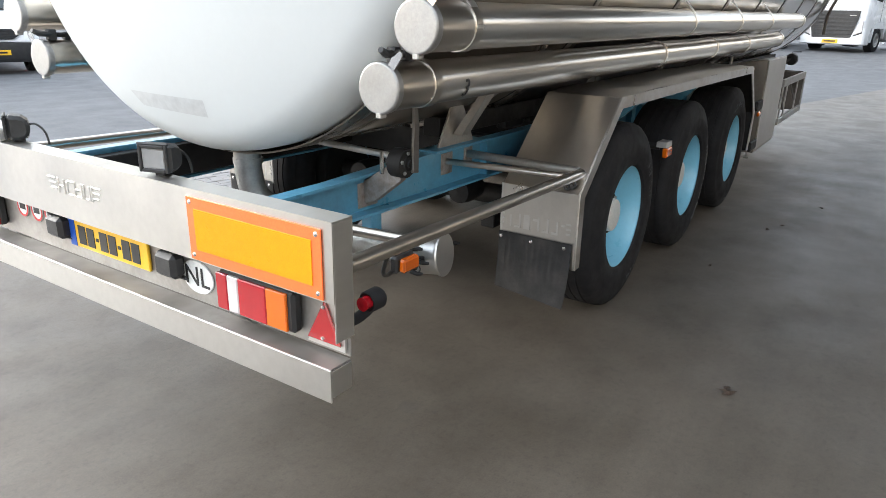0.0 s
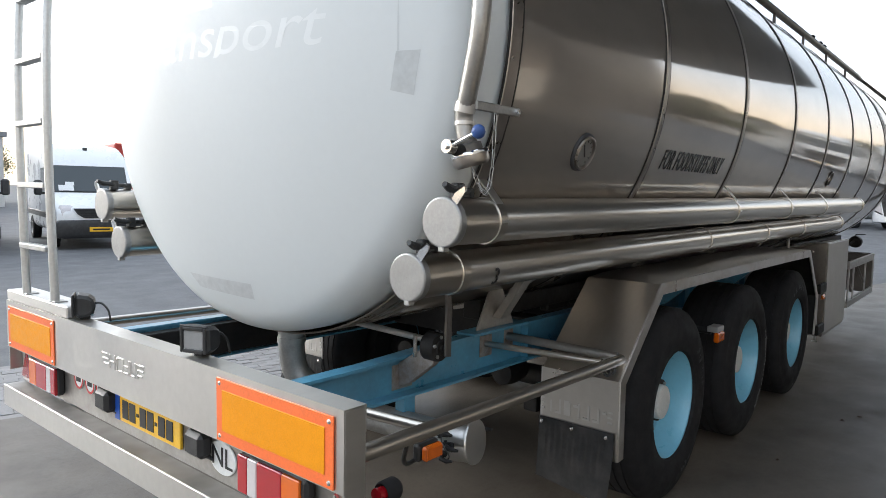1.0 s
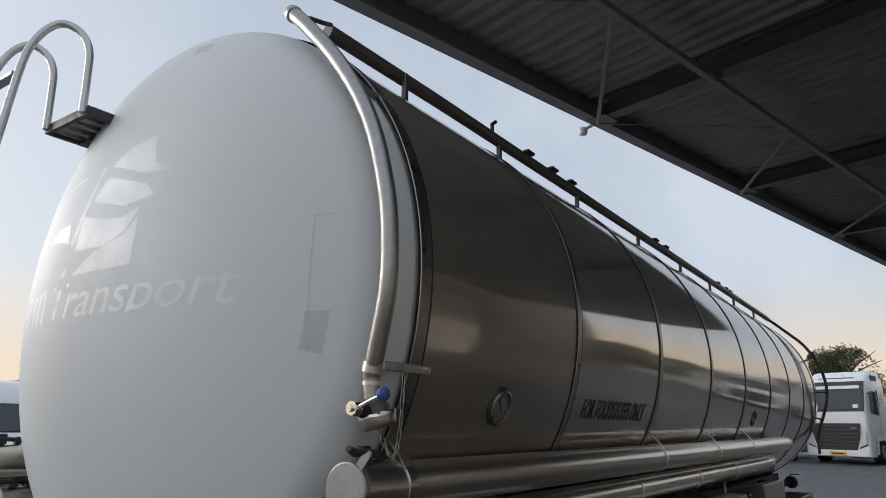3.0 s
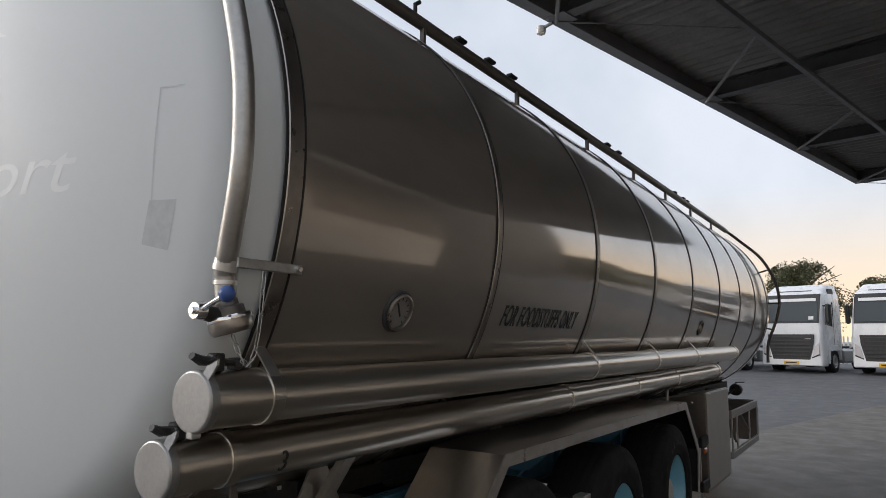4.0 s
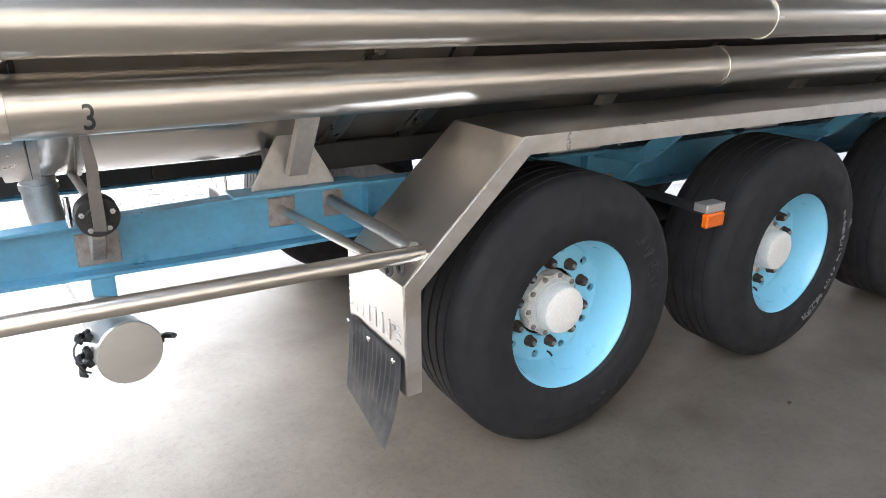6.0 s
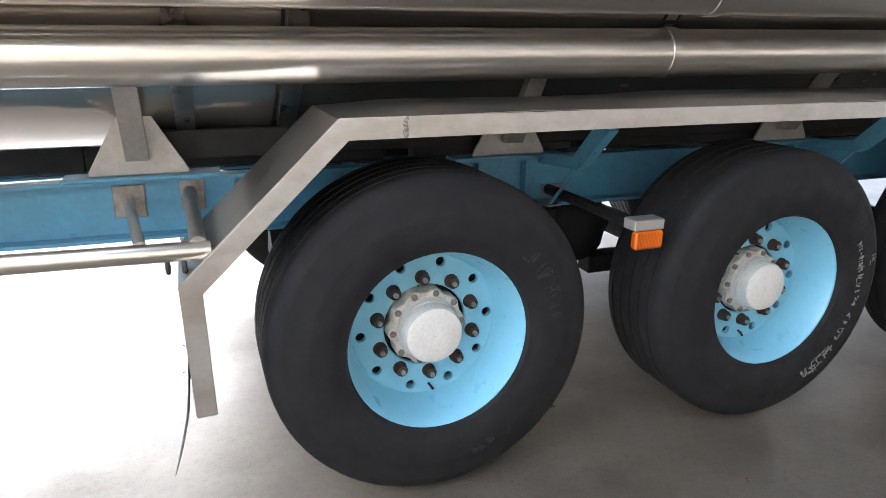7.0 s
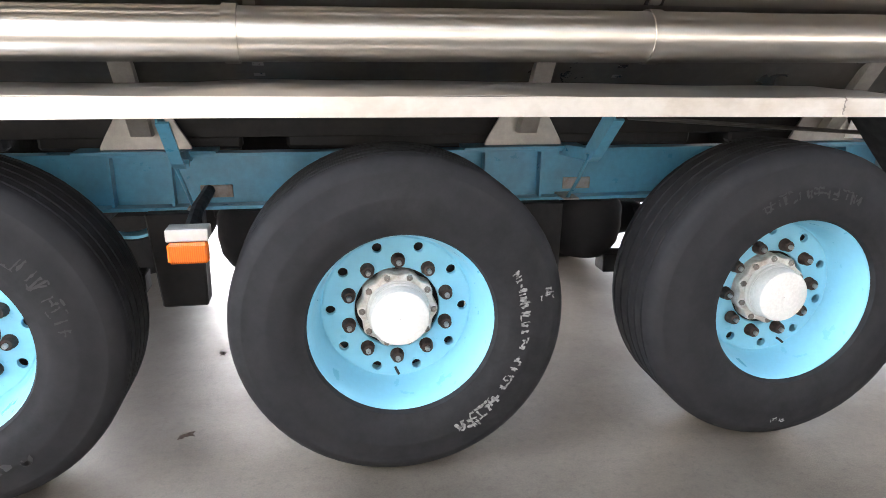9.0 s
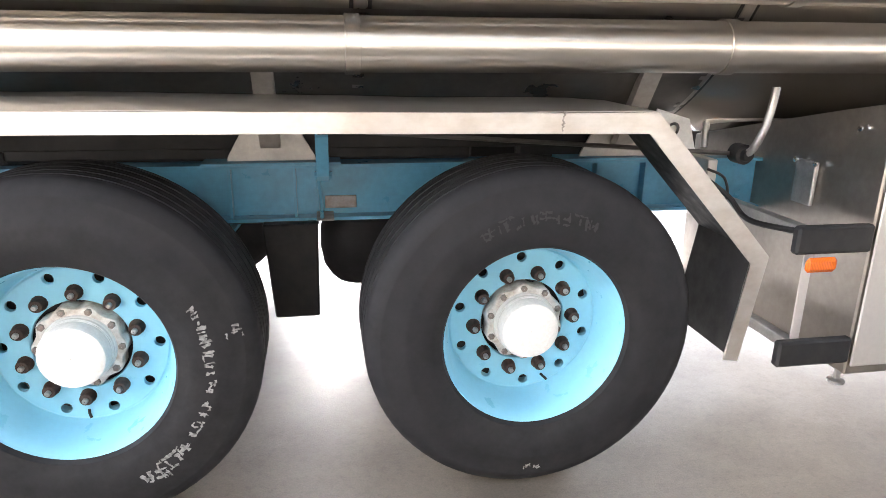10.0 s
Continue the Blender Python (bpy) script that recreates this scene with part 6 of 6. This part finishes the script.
for k, (x, y, h, sp) in enumerate([(58, 2.8, 7.8, 3.4), (60, -3.2, 6.4, 3.6), (62, -9, 6.8, 3.6), (60, -13.5, 5.2, 3.8), (56, -17.5, 5.6, 3.6), (52, -22, 5.4, 3.8), (57, 9.5, 7.2, 3.5), (59, 17, 6.6, 3.8), (55, 25, 7.4, 3.8), (52, 34, 6.5, 4), (-6, 62, 7, 4), (14, 66, 7, 4), (30, 60, 7, 4), (46, -19, 6.2, 4), (41, -27, 6.6, 4), (34, -34, 6, 4.2), (25, -38, 6.4, 4.2), (15, -40, 6, 4)]):
    tree(x, y, h, sp, 20 + k)
picket = mesh_of("picket", prism([(-.045, 0), (.045, 0), (.045, 1.45), (0, 1.52), (-.045, 1.45)], 0, -.012, .012, 0), STICKER)
fence = thing("picket_fence", "white painted picket fence behind the trucks", "fence", at=pose(40, -12, yard_z(40, -5)))
for z in (.35, 1.15):
    part("rail", box(.014, .04, 0, 30, z, z + .08, .002), STICKER, fence)
for k in range(150):
    part("picket", picket, STICKER, fence, at=pose(0, .2 * k, .05))


def shed(x, y, w, d, h, turn, mat, label):
    t = thing("industrial_building", label, "building", "far buildings", pose(x, y, yard_z(x, y) - .05, 0, 0, turn))
    part("wall", box(0, w, 0, d, 0, h, .02), mat, t)
    part("roof", box(-.2, w + .2, -.2, d + .2, h, h + .35, .02), FASCIA, t, "flat roof edge")
    for k in range(int(w / 4)):
        win = part("window", box(1 + 4 * k, 3.4 + 4 * k, -.05, .02, h * .55, h * .78, .01), GLASS, t)
        part("frame", box(.9 + 4 * k, 3.5 + 4 * k, -.07, -.03, h * .52, h * .55, .005), STICKER, win)


SHEDWALL = worn("pale_shed_cladding", (.55, .54, .52), (.45, .44, .42), .6, 0, .8, .5, 8, relief=.02)
shed(-24.6, 48, 37, 12, 4.7, 2, SHEDWALL, "long pale low industrial building in the distance")
shed(64, -30, 26, 12, 4.2, 82, SHEDWALL, "pale low industrial building behind the fence")

def dry_leaf(x, y, size, seed):
    random.seed(seed)
    bm = bmesh.new()
    for k in range(3):
        a0, ln = random.uniform(0, 6.28), size * random.uniform(.6, 1)
        d, w = Vector((math.cos(a0), math.sin(a0), 0)), Vector((-math.sin(a0), math.cos(a0), 0)) * ln * .28
        c = Vector((random.uniform(-.3, .3) * size, random.uniform(-.3, .3) * size, .004))
        row = [c - d * ln / 2, c - d * .15 * ln + w + Vector((0, 0, .006)), c + d * ln / 2 + Vector((0, 0, .01)), c - d * .1 * ln - w + Vector((0, 0, .004))]
        top = [bm.verts.new(p) for p in row]
        mid = bm.verts.new(c + Vector((0, 0, .014)))
        for i in range(4):
            bm.faces.new((top[i], top[(i + 1) % 4], mid))
    return tagged(part("dry_leaf", finish(bm), DRYLEAF, at=pose(x, y, GZ)), "curled dead brown leaf lying on the concrete", "leaf", "fallen leaves")


DRYLEAF = worn("dead_leaf", (.06, .04, .028), (.03, .022, .018), .8, 0, 40, .6, 200, .7, relief=.1)
for k, (x, y, size) in enumerate(((-.67, -2.04, .085), (2.365, -1.80, .05), (2.17, -1.71, .04), (.59, -.90, .05), (.63, -.25, .035), (1.0, -1.55, .03), (3.2, -2.0, .04))):
    dry_leaf(x, y, size, 60 + k)

# an added glowing ring, far off: the horizon's bright light put into its colour
HORIZON_GLOW = bpy.data.materials.new("horizon_glow")
HORIZON_GLOW.use_nodes = True
hn, hl = HORIZON_GLOW.node_tree.nodes, HORIZON_GLOW.node_tree.links
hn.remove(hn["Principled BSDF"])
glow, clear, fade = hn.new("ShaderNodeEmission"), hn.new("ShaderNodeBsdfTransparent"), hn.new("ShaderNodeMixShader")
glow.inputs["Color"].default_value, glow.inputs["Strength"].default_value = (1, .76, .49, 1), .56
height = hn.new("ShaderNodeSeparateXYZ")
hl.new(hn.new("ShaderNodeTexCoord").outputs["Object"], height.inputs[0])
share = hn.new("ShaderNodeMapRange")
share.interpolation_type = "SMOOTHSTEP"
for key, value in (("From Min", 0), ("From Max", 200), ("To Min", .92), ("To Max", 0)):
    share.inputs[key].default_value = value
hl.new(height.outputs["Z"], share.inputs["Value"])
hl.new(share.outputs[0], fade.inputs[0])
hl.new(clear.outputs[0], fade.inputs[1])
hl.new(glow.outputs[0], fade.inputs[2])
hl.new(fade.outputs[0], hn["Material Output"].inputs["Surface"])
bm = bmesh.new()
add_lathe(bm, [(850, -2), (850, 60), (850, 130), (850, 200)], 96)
glow_ring = part("backdrop", finish(bm, 60), HORIZON_GLOW)
tagged(glow_ring, "added glowing cream ring standing for the bright sky along the horizon", "backdrop", kind="structure")

# ---- block paving between slab and asphalt ----
P_ROWS, PL, PW = 16, .21, .105
node_info = PAVER.node_tree.nodes.new("ShaderNodeObjectInfo")
tone = ramp(PAVER, node_info.outputs["Random"], [(0, .86), (1, 1.08)])
base = PAVER.node_tree.nodes["Principled BSDF"].inputs["Base Color"]
put(PAVER, "Base Color", mix(PAVER, 1.0, base.links[0].from_socket, tone, "MULTIPLY"))
bed = part("paving_bed", box(-40, 4.6, SLAB_EDGE + .001, SLAB_EDGE + P_ROWS * PW + .012, GZ - .25, GZ - .012, 0), JOINT)
bed.matrix_world = SITE
tagged(bed, "strip of grey block paving along the slab", "paving", kind="structure")
brick_bm = bmesh.new()
add_box(brick_bm, -PL / 2 + .003, PL / 2 - .003, -PW / 2 + .003, PW / 2 - .003, -.06, 0, .004)
brick_mesh = mesh_of("brick", finish(brick_bm), PAVER)
random.seed(11)
far_v, far_f = [], []
for i in range(-60, 22):
    for j in range(P_ROWS):
        u = i * PL + (PL / 2 if j % 2 else 0)
        v = SLAB_EDGE + .006 + PW * (j + .5)
        z = GZ - .004 + random.uniform(-.003, .003)
        if -10 <= i < 5:
            b = part("brick", brick_mesh, PAVER, bed, at=pose(u, v, z, random.uniform(-.5, .5), random.uniform(-.5, .5), random.uniform(-.6, .6)))
        else:
            n = len(far_v)
            a, c = PL / 2 - .003, PW / 2 - .003
            far_v += [(u - a, v - c, z), (u + a, v - c, z), (u + a, v + c, z), (u - a, v + c, z), (u - a, v - c, z - .02), (u + a, v - c, z - .02), (u + a, v + c, z - .02), (u - a, v + c, z - .02)]
            far_f += [(n, n + 1, n + 2, n + 3), (n, n + 4, n + 5, n + 1), (n + 1, n + 5, n + 6, n + 2), (n + 2, n + 6, n + 7, n + 3), (n + 3, n + 7, n + 4, n)]
me = bpy.data.meshes.new("further_bricks")
me.from_pydata(far_v, [], far_f)
me.materials.append(PAVER)
rest = part("further_bricks", me, PAVER, bed)
rest["kind"] = "stuff"
